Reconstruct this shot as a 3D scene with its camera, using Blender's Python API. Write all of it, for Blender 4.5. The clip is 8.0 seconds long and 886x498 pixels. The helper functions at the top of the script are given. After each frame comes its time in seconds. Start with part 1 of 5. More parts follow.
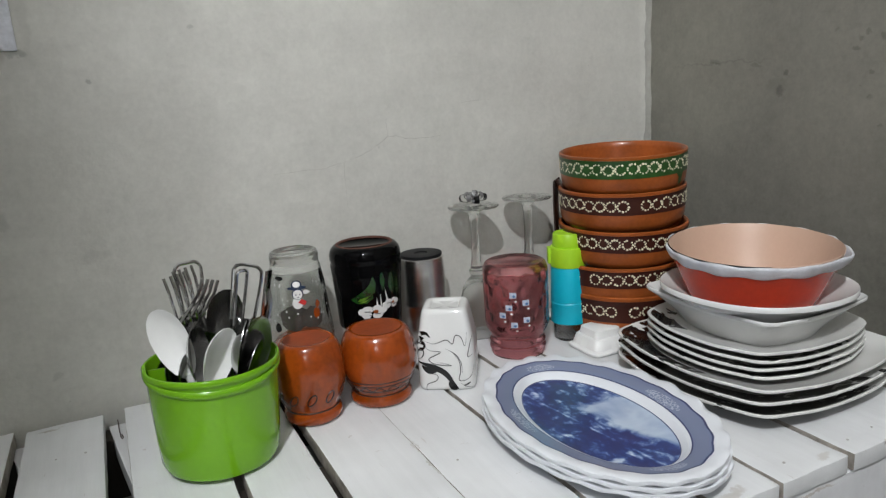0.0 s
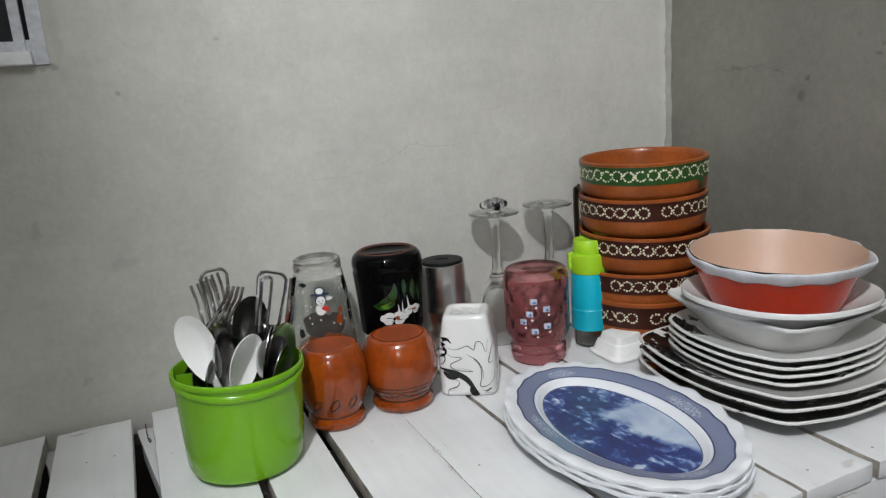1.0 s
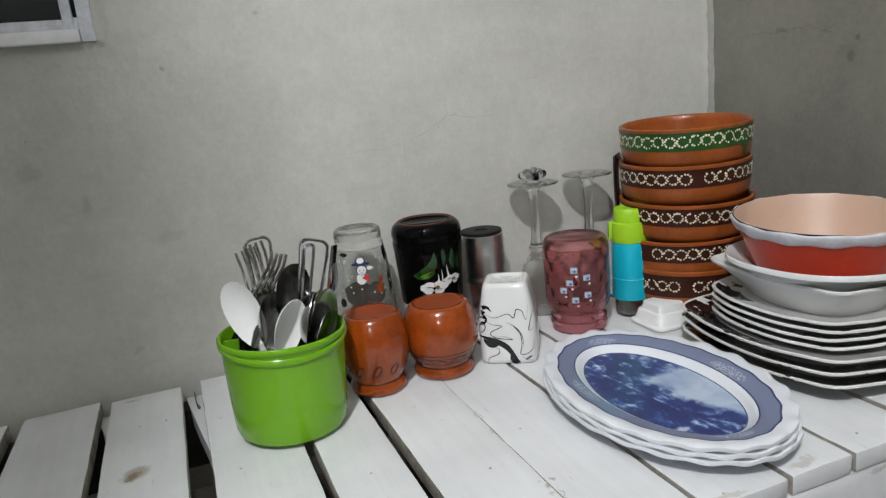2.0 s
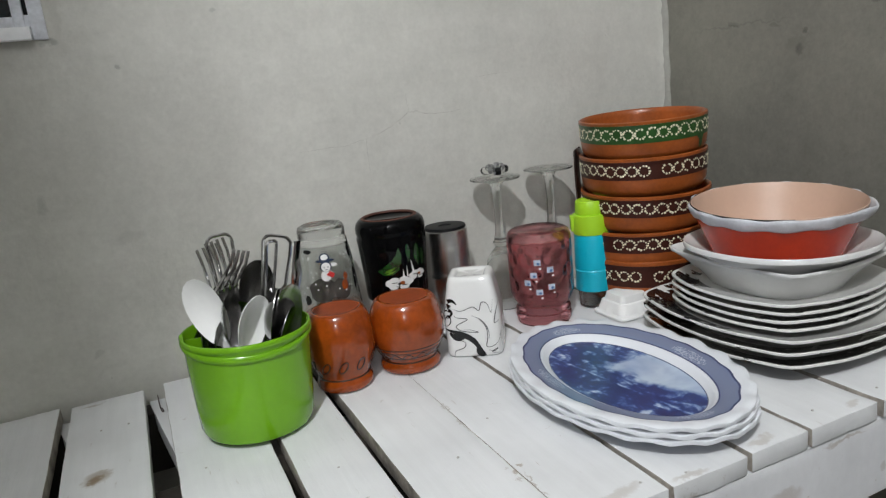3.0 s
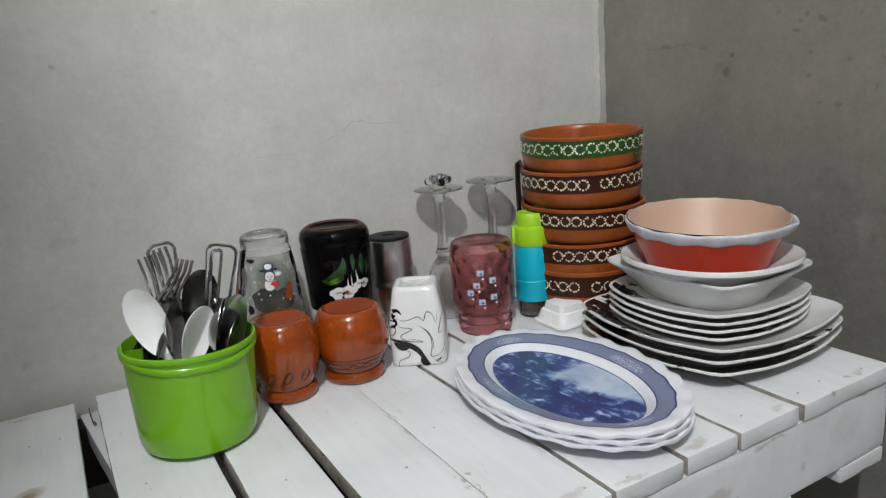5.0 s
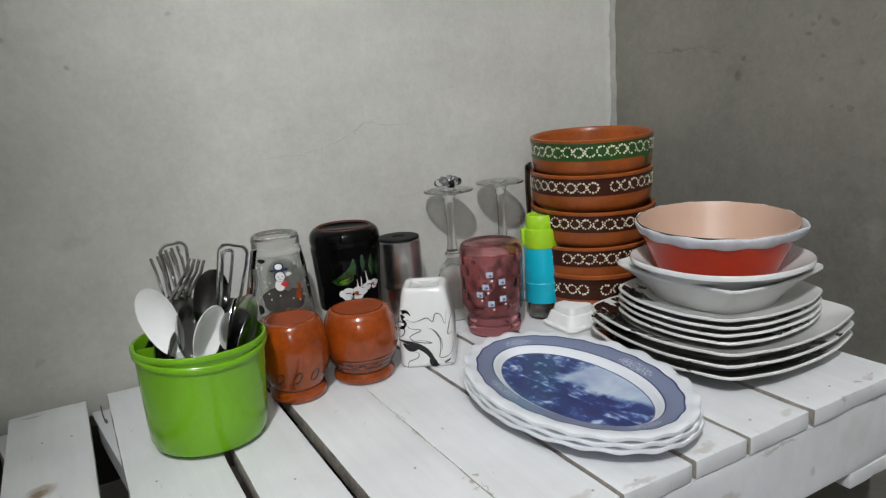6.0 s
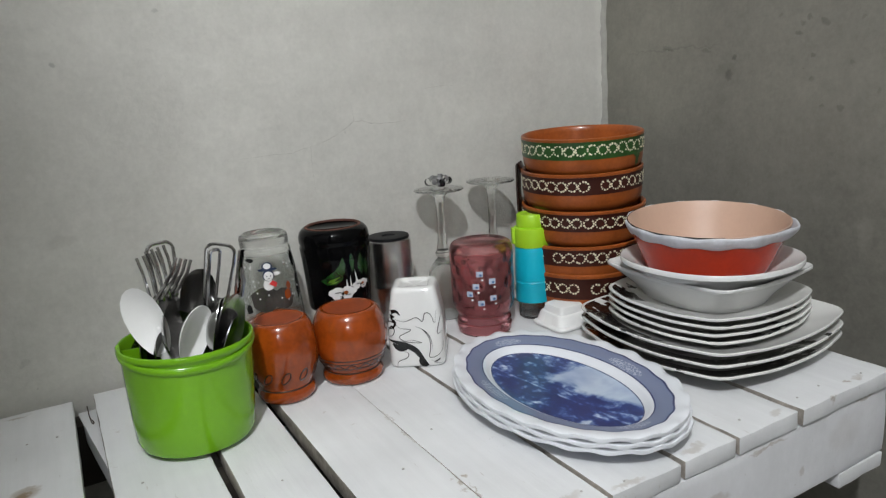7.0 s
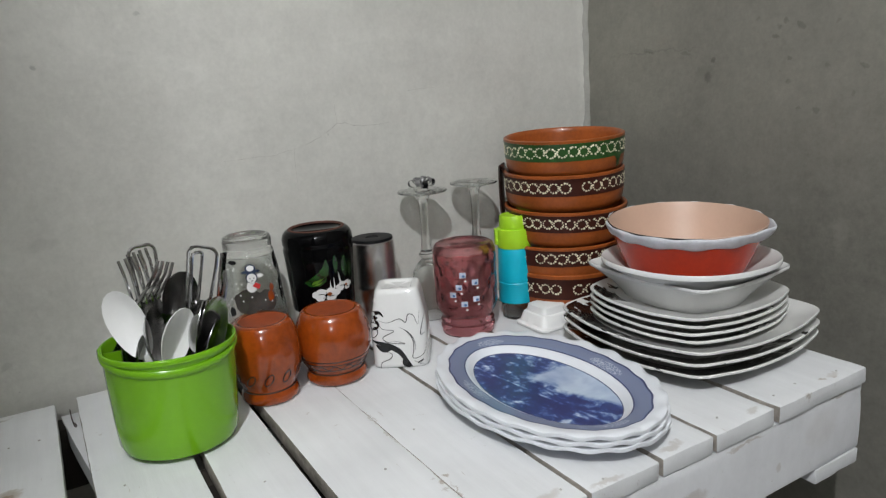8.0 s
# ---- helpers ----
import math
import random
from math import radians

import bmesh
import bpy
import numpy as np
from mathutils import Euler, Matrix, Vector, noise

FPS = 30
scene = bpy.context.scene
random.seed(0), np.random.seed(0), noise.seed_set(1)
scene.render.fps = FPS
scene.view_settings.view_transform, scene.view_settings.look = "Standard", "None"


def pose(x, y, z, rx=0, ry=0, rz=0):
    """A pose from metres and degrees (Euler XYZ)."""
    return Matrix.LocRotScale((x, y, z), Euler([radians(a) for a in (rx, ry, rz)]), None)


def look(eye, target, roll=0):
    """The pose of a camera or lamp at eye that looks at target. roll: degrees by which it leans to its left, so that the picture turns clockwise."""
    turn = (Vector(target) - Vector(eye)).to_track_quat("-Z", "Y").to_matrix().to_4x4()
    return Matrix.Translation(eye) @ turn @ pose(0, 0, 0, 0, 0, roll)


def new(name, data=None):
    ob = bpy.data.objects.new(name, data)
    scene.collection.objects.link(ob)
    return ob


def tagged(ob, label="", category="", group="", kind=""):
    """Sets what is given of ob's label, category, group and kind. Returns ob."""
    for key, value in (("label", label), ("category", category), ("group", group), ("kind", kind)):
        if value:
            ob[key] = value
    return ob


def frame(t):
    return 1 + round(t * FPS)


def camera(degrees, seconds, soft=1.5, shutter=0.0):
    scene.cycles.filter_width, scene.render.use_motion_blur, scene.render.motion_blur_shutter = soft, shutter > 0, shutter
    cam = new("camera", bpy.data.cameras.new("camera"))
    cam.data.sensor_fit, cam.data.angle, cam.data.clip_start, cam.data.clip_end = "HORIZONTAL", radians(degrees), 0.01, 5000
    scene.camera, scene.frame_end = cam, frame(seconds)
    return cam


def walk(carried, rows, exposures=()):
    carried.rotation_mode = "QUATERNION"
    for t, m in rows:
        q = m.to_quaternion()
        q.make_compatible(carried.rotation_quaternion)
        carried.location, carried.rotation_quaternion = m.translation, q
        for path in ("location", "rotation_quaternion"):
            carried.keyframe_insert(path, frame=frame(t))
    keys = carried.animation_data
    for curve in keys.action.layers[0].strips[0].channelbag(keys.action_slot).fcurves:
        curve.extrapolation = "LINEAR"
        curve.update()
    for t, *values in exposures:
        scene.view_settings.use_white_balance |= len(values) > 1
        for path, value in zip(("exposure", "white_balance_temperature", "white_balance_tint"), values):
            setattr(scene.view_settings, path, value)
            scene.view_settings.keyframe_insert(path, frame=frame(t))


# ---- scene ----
cam = camera(64.8, 8.0, soft=1.3)
PATH = [
    (0, (-0.778, -0.856, 1.088), (0.058, 0.904, 0.635), -3.9),
    (0.2, (-0.778, -0.858, 1.0876), (0.0479, 0.8781, 0.6577), -4.03),
    (0.5, (-0.778, -0.861, 1.087), (0.041, 0.909, 0.643), -4.3),
    (0.8, (-0.7804, -0.8616, 1.0894), (0.0086, 0.8911, 0.6577), -4.56),
    (1, (-0.782, -0.862, 1.091), (0.005, 0.925, 0.658), -4.4),
    (1.2, (-0.784, -0.866, 1.0882), (-0.0179, 0.9018, 0.6771), -4.24),
    (1.5, (-0.787, -0.872, 1.084), (-0.049, 0.937, 0.653), -4.5),
    (1.6, (-0.7875, -0.8695, 1.081), (-0.0838, 0.9178, 0.6439), -4.83),
    (1.7, (-0.788, -0.867, 1.078), (-0.09, 0.951, 0.621), -5.3),
    (1.9, (-0.7876, -0.8665, 1.075), (-0.1153, 0.9275, 0.6164), -5.66),
    (2.1, (-0.786, -0.8689, 1.073), (-0.1174, 0.9264, 0.6135), -5.88),
    (2.35, (-0.7835, -0.8736, 1.07), (-0.1066, 0.92, 0.6164), -6.03),
    (2.6, (-0.7822, -0.8771, 1.068), (-0.08654, 0.9108, 0.6197), -6.12),
    (2.8, (-0.783, -0.877, 1.066), (-0.057, 0.93, 0.611), -6.2),
    (2.9, (-0.785, -0.875, 1.0645), (-0.0536, 0.8973, 0.6117), -6.36),
    (3, (-0.787, -0.873, 1.063), (-0.019, 0.915, 0.6), -6.4),
    (3.1, (-0.788, -0.8726, 1.0636), (-0.0275, 0.8849, 0.6011), -6.22),
    (3.2, (-0.789, -0.8722, 1.0642), (-0.0207, 0.8804, 0.596), -5.93),
    (3.3, (-0.79, -0.8718, 1.0648), (0.0167, 0.8613, 0.5889), -5.27),
    (3.4, (-0.791, -0.8714, 1.0654), (0.0406, 0.8495, 0.5882), -5.25),
    (3.5, (-0.792, -0.871, 1.066), (0.083, 0.863, 0.59), -5.4),
    (3.6, (-0.7932, -0.8712, 1.0666), (0.0935, 0.827, 0.6075), -5.32),
    (3.7, (-0.7944, -0.8714, 1.0672), (0.1073, 0.8209, 0.6155), -4.93),
    (3.8, (-0.7956, -0.8716, 1.0678), (0.1246, 0.8095, 0.6117), -4.61),
    (3.9, (-0.7968, -0.8718, 1.0684), (0.1313, 0.8036, 0.6073), -4.54),
    (4, (-0.798, -0.872, 1.069), (0.144, 0.828, 0.599), -4.7),
    (4.2, (-0.8, -0.8716, 1.0698), (0.1356, 0.7977, 0.6017), -4.95),
    (4.5, (-0.803, -0.871, 1.071), (0.156, 0.821, 0.607), -4.7),
    (4.7, (-0.8038, -0.871, 1.071), (0.1298, 0.8038, 0.6191), -4.67),
    (5, (-0.805, -0.871, 1.071), (0.143, 0.828, 0.607), -4.5),
    (5.2, (-0.805, -0.871, 1.072), (0.133, 0.836, 0.615), -4.5),
    (6.3, (-0.807, -0.873, 1.072), (0.114, 0.842, 0.613), -4.2),
    (6.4, (-0.806, -0.872, 1.0735), (0.0965, 0.8204, 0.6237), -4.24),
    (6.5, (-0.805, -0.871, 1.075), (0.111, 0.848, 0.621), -4.2),
    (6.7, (-0.8034, -0.871, 1.0738), (0.1057, 0.8165, 0.6191), -3.97),
    (7, (-0.801, -0.871, 1.072), (0.141, 0.831, 0.607), -4.1),
    (7.2, (-0.7994, -0.8722, 1.072), (0.1395, 0.7972, 0.611), -4.2),
    (7.5, (-0.797, -0.874, 1.072), (0.155, 0.819, 0.597), -4.4),
    (7.7, (-0.7974, -0.876, 1.0728), (0.1458, 0.7895, 0.6066), -4.23),
    (8, (-0.798, -0.879, 1.074), (0.173, 0.806, 0.608), -4.1),
]
walk(cam, [(t, look(eye, target, roll)) for t, eye, target, roll in PATH])

# ---- light ----
world = bpy.data.worlds.new("room_world")
scene.world = world
world.use_nodes = True
world.node_tree.nodes["Background"].inputs[0].default_value = (0.55, 0.6, 0.7, 1)
world.node_tree.nodes["Background"].inputs[1].default_value = 0.02


def room_bulb(place, watts):
    """A bare bulb out of the camera's sight."""
    data = bpy.data.lights.new("room_bulb", "POINT")
    data.energy, data.color, data.shadow_soft_size = watts, (0.93, 0.955, 0.98), 0.026
    new("room_bulb", data).location = place


room_bulb((-1.19, -1.40, 2.30), 104)
room_bulb((-1.852, -3.0, 2.0), 34)
scene.view_settings.exposure = -0.20

# ---- helpers ----
TOP = 0.75  # upper face of the pallet


def link(nt, a, b):
    nt.links.new(a, b)


def material(name, color, rough=0.5, metal=0.0, vary=0.12, scale=30.0, bump=0.0, bump_scale=80.0, coat=0.0, spec=0.5, fine=220.0, rand=0.0):
    """Principled surface with broad and fine tone variation and a little relief."""
    m = bpy.data.materials.new(name)
    m.use_nodes = True
    nt = m.node_tree
    p = nt.nodes["Principled BSDF"]
    p.inputs["Roughness"].default_value = rough
    p.inputs["Metallic"].default_value = metal
    p.inputs["Coat Weight"].default_value = coat
    p.inputs["Coat Roughness"].default_value = 0.06
    p.inputs["Specular IOR Level"].default_value = spec
    tc = nt.nodes.new("ShaderNodeTexCoord")
    n1 = nt.nodes.new("ShaderNodeTexNoise")
    n1.inputs["Scale"].default_value = scale
    n1.inputs["Detail"].default_value = 5
    n2 = nt.nodes.new("ShaderNodeTexNoise")
    n2.inputs["Scale"].default_value = fine
    n2.inputs["Detail"].default_value = 3
    link(nt, tc.outputs["Object"], n1.inputs["Vector"])
    link(nt, tc.outputs["Object"], n2.inputs["Vector"])
    mix = nt.nodes.new("ShaderNodeMath")
    mix.operation = "MULTIPLY_ADD"
    link(nt, n2.outputs["Fac"], mix.inputs[0])
    mix.inputs[1].default_value = 0.4
    link(nt, n1.outputs["Fac"], mix.inputs[2])
    ramp = nt.nodes.new("ShaderNodeValToRGB")
    ramp.color_ramp.elements[0].position = 0.4
    ramp.color_ramp.elements[1].position = 1.0
    ramp.color_ramp.elements[0].color = (*[c * (1 - vary) for c in color], 1)
    ramp.color_ramp.elements[1].color = (*[min(1, c * (1 + vary)) for c in color], 1)
    link(nt, mix.outputs[0], ramp.inputs[0])
    link(nt, ramp.outputs[0], p.inputs["Base Color"])
    if bump:
        b = nt.nodes.new("ShaderNodeBump")
        b.inputs["Strength"].default_value = bump
        b.inputs["Distance"].default_value = 0.002
        n3 = nt.nodes.new("ShaderNodeTexNoise")
        n3.inputs["Scale"].default_value = bump_scale
        n3.inputs["Detail"].default_value = 6
        link(nt, tc.outputs["Object"], n3.inputs["Vector"])
        link(nt, n3.outputs["Fac"], b.inputs["Height"])
        link(nt, b.outputs[0], p.inputs["Normal"])
    return m


def glass(name, tint, share=0.5, clear=0.9, rough=0.02):
    """Glass that bends light in part and lets lamp light through."""
    m = bpy.data.materials.new(name)
    m.use_nodes = True
    nt = m.node_tree
    nt.nodes.remove(nt.nodes["Principled BSDF"])
    out = nt.nodes["Material Output"]
    g = nt.nodes.new("ShaderNodeBsdfGlass")
    g.inputs["Color"].default_value = (*tint, 1)
    g.inputs["Roughness"].default_value = rough
    g.inputs["IOR"].default_value = 1.48
    t = nt.nodes.new("ShaderNodeBsdfTransparent")
    t.inputs["Color"].default_value = (*[c * clear for c in tint], 1)
    s = nt.nodes.new("ShaderNodeBsdfGlossy")
    s.inputs["Roughness"].default_value = 0.03
    lw = nt.nodes.new("ShaderNodeLayerWeight")
    lw.inputs["Blend"].default_value = 0.5
    pw = nt.nodes.new("ShaderNodeMath")
    pw.operation = "POWER"
    pw.inputs[1].default_value = 2.6
    link(nt, lw.outputs["Facing"], pw.inputs[0])
    fr = nt.nodes.new("ShaderNodeMath")
    fr.operation = "MULTIPLY_ADD"
    fr.inputs[1].default_value, fr.inputs[2].default_value = 0.45, 0.02
    link(nt, pw.outputs[0], fr.inputs[0])
    a = nt.nodes.new("ShaderNodeMixShader")
    link(nt, fr.outputs[0], a.inputs[0])
    link(nt, t.outputs[0], a.inputs[1])
    link(nt, s.outputs[0], a.inputs[2])
    b = nt.nodes.new("ShaderNodeMixShader")
    b.inputs[0].default_value = share
    link(nt, a.outputs[0], b.inputs[1])
    link(nt, g.outputs[0], b.inputs[2])
    link(nt, b.outputs[0], out.inputs["Surface"])
    return m


def thing(name, label, category, group="", at=(0, 0, 0), turn=(0, 0, 0), kind=""):
    ob = new(name)
    ob.empty_display_size = 0.02
    ob.matrix_basis = pose(*at, *turn)
    return tagged(ob, label, category, group, kind)


def part(name, bm, mat, parent=None, label="", smooth=38, m=None):
    me = bpy.data.meshes.new(name)
    bmesh.ops.recalc_face_normals(bm, faces=bm.faces)
    if m is not None:
        bm.transform(m)
    bm.to_mesh(me)
    bm.free()
    me.materials.append(mat)
    if smooth:
        me.shade_smooth()
        me.set_sharp_from_angle(angle=radians(smooth))
    ob = new(name, me)
    if parent is not None:
        ob.parent = parent
    if label:
        ob["label"] = label
    return ob


def setting(name, bm, mat, label, category, smooth=0):
    return tagged(part(name, bm, mat, None, "", smooth), label, category, "", "structure")


def box(x0, x1, y0, y1, z0, z1, bevel=0.0, bm=None, segs=2):
    b = bmesh.new()
    bmesh.ops.create_cube(b, size=1, matrix=Matrix.LocRotScale(((x0 + x1) / 2, (y0 + y1) / 2, (z0 + z1) / 2), None, (x1 - x0, y1 - y0, z1 - z0)))
    if bevel:
        bmesh.ops.bevel(b, geom=b.edges[:], offset=bevel, segments=segs, affect="EDGES", profile=0.6)
    if bm is None:
        return b
    tmp = bpy.data.meshes.new("tmp")
    b.to_mesh(tmp)
    b.free()
    bm.from_mesh(tmp)
    bpy.data.meshes.remove(tmp)
    return bm


def revolve(profile, n=56, shape=None, closed=True, bm=None):
    """A surface of revolution round z; shape(a, r, z) may bend it. Profile points at r = 0 become poles."""
    bm = bm or bmesh.new()
    uv = bm.loops.layers.uv.verify()
    rings = []
    for r, z in profile:
        if r < 1e-6:
            p = shape(0, 0, z) if shape else (0, 0, z)
            rings.append([bm.verts.new(p)])
        else:
            ring = []
            for i in range(n):
                a = 2 * math.pi * i / n
                p = shape(a, r, z) if shape else (r * math.cos(a), r * math.sin(a), z)
                ring.append(bm.verts.new(p))
            rings.append(ring)
    pairs = [(k, k + 1) for k in range(len(rings) - 1)]
    if closed and len(rings[0]) > 1 and len(rings[-1]) > 1:
        pairs.append((len(rings) - 1, 0))
    for k, l in pairs:
        A, B = rings[k], rings[l]
        for i in range(n):
            j = (i + 1) % n
            if len(A) == 1 and len(B) == 1:
                continue
            if len(A) == 1:
                f, us = bm.faces.new((A[0], B[j], B[i])), ((k, i), (l, i + 1), (l, i))
            elif len(B) == 1:
                f, us = bm.faces.new((A[i], A[j], B[0])), ((k, i), (k, i + 1), (l, i))
            else:
                f, us = bm.faces.new((A[i], A[j], B[j], B[i])), ((k, i), (k, i + 1), (l, i + 1), (l, i))
            for loop, (q, w) in zip(f.loops, us):
                loop[uv].uv = (profile[q][0], w / n)
    return bm


def tube(points, radius, n=8, bm=None, ends=True):
    """A round bar along a list of points."""
    bm = bm or bmesh.new()
    P = [Vector(p) for p in points]
    rings, up = [], Vector((0.13, 0.27, 0.95))
    for i, p in enumerate(P):
        d = (P[min(i + 1, len(P) - 1)] - P[max(i - 1, 0)]).normalized()
        u = up - d * up.dot(d)
        if u.length < 0.1:
            u = Vector((1, 0.1, 0)) - d * d.x
        u.normalize()
        v = d.cross(u)
        rings.append([bm.verts.new(p + radius * (u * math.cos(a) + v * math.sin(a))) for a in [2 * math.pi * k / n for k in range(n)]])
        up = u
    for A, B in zip(rings, rings[1:]):
        for i in range(n):
            bm.faces.new((A[i], A[(i + 1) % n], B[(i + 1) % n], B[i]))
    if ends:
        bm.faces.new(rings[0][::-1])
        bm.faces.new(rings[-1])
    return bm


def arc(cx, cz, r, a0, a1, n=8, y=0.0):
    return [(cx + r * math.cos(radians(a0 + (a1 - a0) * i / n)), y, cz + r * math.sin(radians(a0 + (a1 - a0) * i / n))) for i in range(n + 1)]


def wrap(outlines, radius, facing, lift=0.0005, bm=None):
    """Flat painted shapes laid round a body of revolution: outlines of (sideways, height), filled from their middle. radius(h): the body's."""
    bm = bm or bmesh.new()
    for pts in outlines:
        fine = []
        for i, (u, h) in enumerate(pts):
            u2, h2 = pts[(i + 1) % len(pts)]
            for s in (0, 0.5):
                fine.append((u + (u2 - u) * s, h + (h2 - h) * s))
        cu, ch = sum(p[0] for p in fine) / len(fine), sum(p[1] for p in fine) / len(fine)

        def put(u, h):
            r = radius(h) + lift
            a = radians(facing) + u / r
            return bm.verts.new((r * math.cos(a), r * math.sin(a), h))
        c = put(cu, ch)
        ring = [put(u, h) for u, h in fine]
        mid = [put(cu + (u - cu) * 0.5, ch + (h - ch) * 0.5) for u, h in fine]
        for i in range(len(fine)):
            j = (i + 1) % len(fine)
            bm.faces.new((c, mid[i], mid[j]))
            bm.faces.new((mid[i], ring[i], ring[j], mid[j]))
    return bm


def blob(cu, ch, ru, rh, n=10, wob=0.0, seed=0):
    rnd = random.Random(seed)
    return [(cu + ru * math.cos(2 * math.pi * i / n) * (1 + wob * rnd.uniform(-1, 1)), ch + rh * math.sin(2 * math.pi * i / n) * (1 + wob * rnd.uniform(-1, 1))) for i in range(n)]


def lookup(profile):
    """radius at a height, from the outer profile."""
    pts = sorted((z, r) for r, z in profile)

    def f(h):
        for (z0, r0), (z1, r1) in zip(pts, pts[1:]):
            if z0 <= h <= z1:
                return r0 + (r1 - r0) * (h - z0) / max(1e-9, z1 - z0)
        return pts[0][1] if h < pts[0][0] else pts[-1][1]
    return f


# ---- materials ----
def plaster(name, color, vary, spots, axis):
    """Rough cement plaster: broad trowel patches, fine grain, pits, a few stains and some painted-in light and shade at
    given places along the wall.
    """
    m = bpy.data.materials.new(name)
    m.use_nodes = True
    nt = m.node_tree
    p = nt.nodes["Principled BSDF"]
    p.inputs["Roughness"].default_value = 0.88
    p.inputs["Specular IOR Level"].default_value = 0.25
    geo = nt.nodes.new("ShaderNodeNewGeometry")

    def noise(scale, detail, rough=0.55):
        n = nt.nodes.new("ShaderNodeTexNoise")
        n.inputs["Scale"].default_value, n.inputs["Detail"].default_value, n.inputs["Roughness"].default_value = scale, detail, rough
        link(nt, geo.outputs["Position"], n.inputs["Vector"])
        return n.outputs["Fac"]

    def math_(op, a, b, c=None):
        n = nt.nodes.new("ShaderNodeMath")
        n.operation = op
        for i, v in enumerate((a, b, c)):
            if v is None:
                continue
            if isinstance(v, (int, float)):
                n.inputs[i].default_value = v
            else:
                link(nt, v, n.inputs[i])
        return n.outputs[0]
    tone = math_("MULTIPLY_ADD", math_("SUBTRACT", noise(3.2, 4), 0.5), 1.1 * vary, 1.0)
    tone = math_("MULTIPLY_ADD", math_("SUBTRACT", noise(17, 6, 0.65), 0.5), 0.9 * vary, tone)
    tone = math_("MULTIPLY_ADD", math_("SUBTRACT", noise(75, 5, 0.7), 0.5), 0.7 * vary, tone)
    tone = math_("MULTIPLY_ADD", math_("SUBTRACT", noise(190, 3), 0.5), 0.4 * vary, tone)
    pits = nt.nodes.new("ShaderNodeTexVoronoi")
    pits.inputs["Scale"].default_value = 38
    link(nt, geo.outputs["Position"], pits.inputs["Vector"])
    pit = math_("LESS_THAN", pits.outputs["Distance"], math_("MULTIPLY_ADD", math_("GREATER_THAN", noise(7, 2), 0.58), 0.045, 0.012))
    tone = math_("MULTIPLY_ADD", pit, -0.16, tone)
    sep = nt.nodes.new("ShaderNodeSeparateXYZ")
    link(nt, geo.outputs["Position"], sep.inputs[0])
    along, up = sep.outputs[axis], sep.outputs[2]
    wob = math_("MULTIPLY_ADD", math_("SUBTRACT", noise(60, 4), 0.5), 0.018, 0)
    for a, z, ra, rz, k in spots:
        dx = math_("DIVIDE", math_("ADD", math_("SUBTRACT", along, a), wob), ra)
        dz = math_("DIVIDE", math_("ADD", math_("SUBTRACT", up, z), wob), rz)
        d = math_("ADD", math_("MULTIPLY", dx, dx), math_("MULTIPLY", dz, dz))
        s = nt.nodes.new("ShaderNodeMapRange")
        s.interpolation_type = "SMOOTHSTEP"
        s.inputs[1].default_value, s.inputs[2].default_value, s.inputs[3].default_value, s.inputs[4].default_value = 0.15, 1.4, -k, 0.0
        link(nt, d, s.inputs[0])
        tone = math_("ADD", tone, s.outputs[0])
    col = nt.nodes.new("ShaderNodeVectorMath")
    col.operation = "SCALE"
    col.inputs[0].default_value = color
    link(nt, tone, col.inputs["Scale"])
    link(nt, col.outputs[0], p.inputs["Base Color"])
    b = nt.nodes.new("ShaderNodeBump")
    b.inputs["Strength"].default_value, b.inputs["Distance"].default_value = 0.34, 0.005
    h = math_("MULTIPLY_ADD", noise(28, 6, 0.6), 1.0, math_("MULTIPLY", noise(140, 4), 0.25))
    link(nt, math_("MULTIPLY_ADD", pit, -0.25, h), b.inputs["Height"])
    link(nt, b.outputs[0], p.inputs["Normal"])
    return m


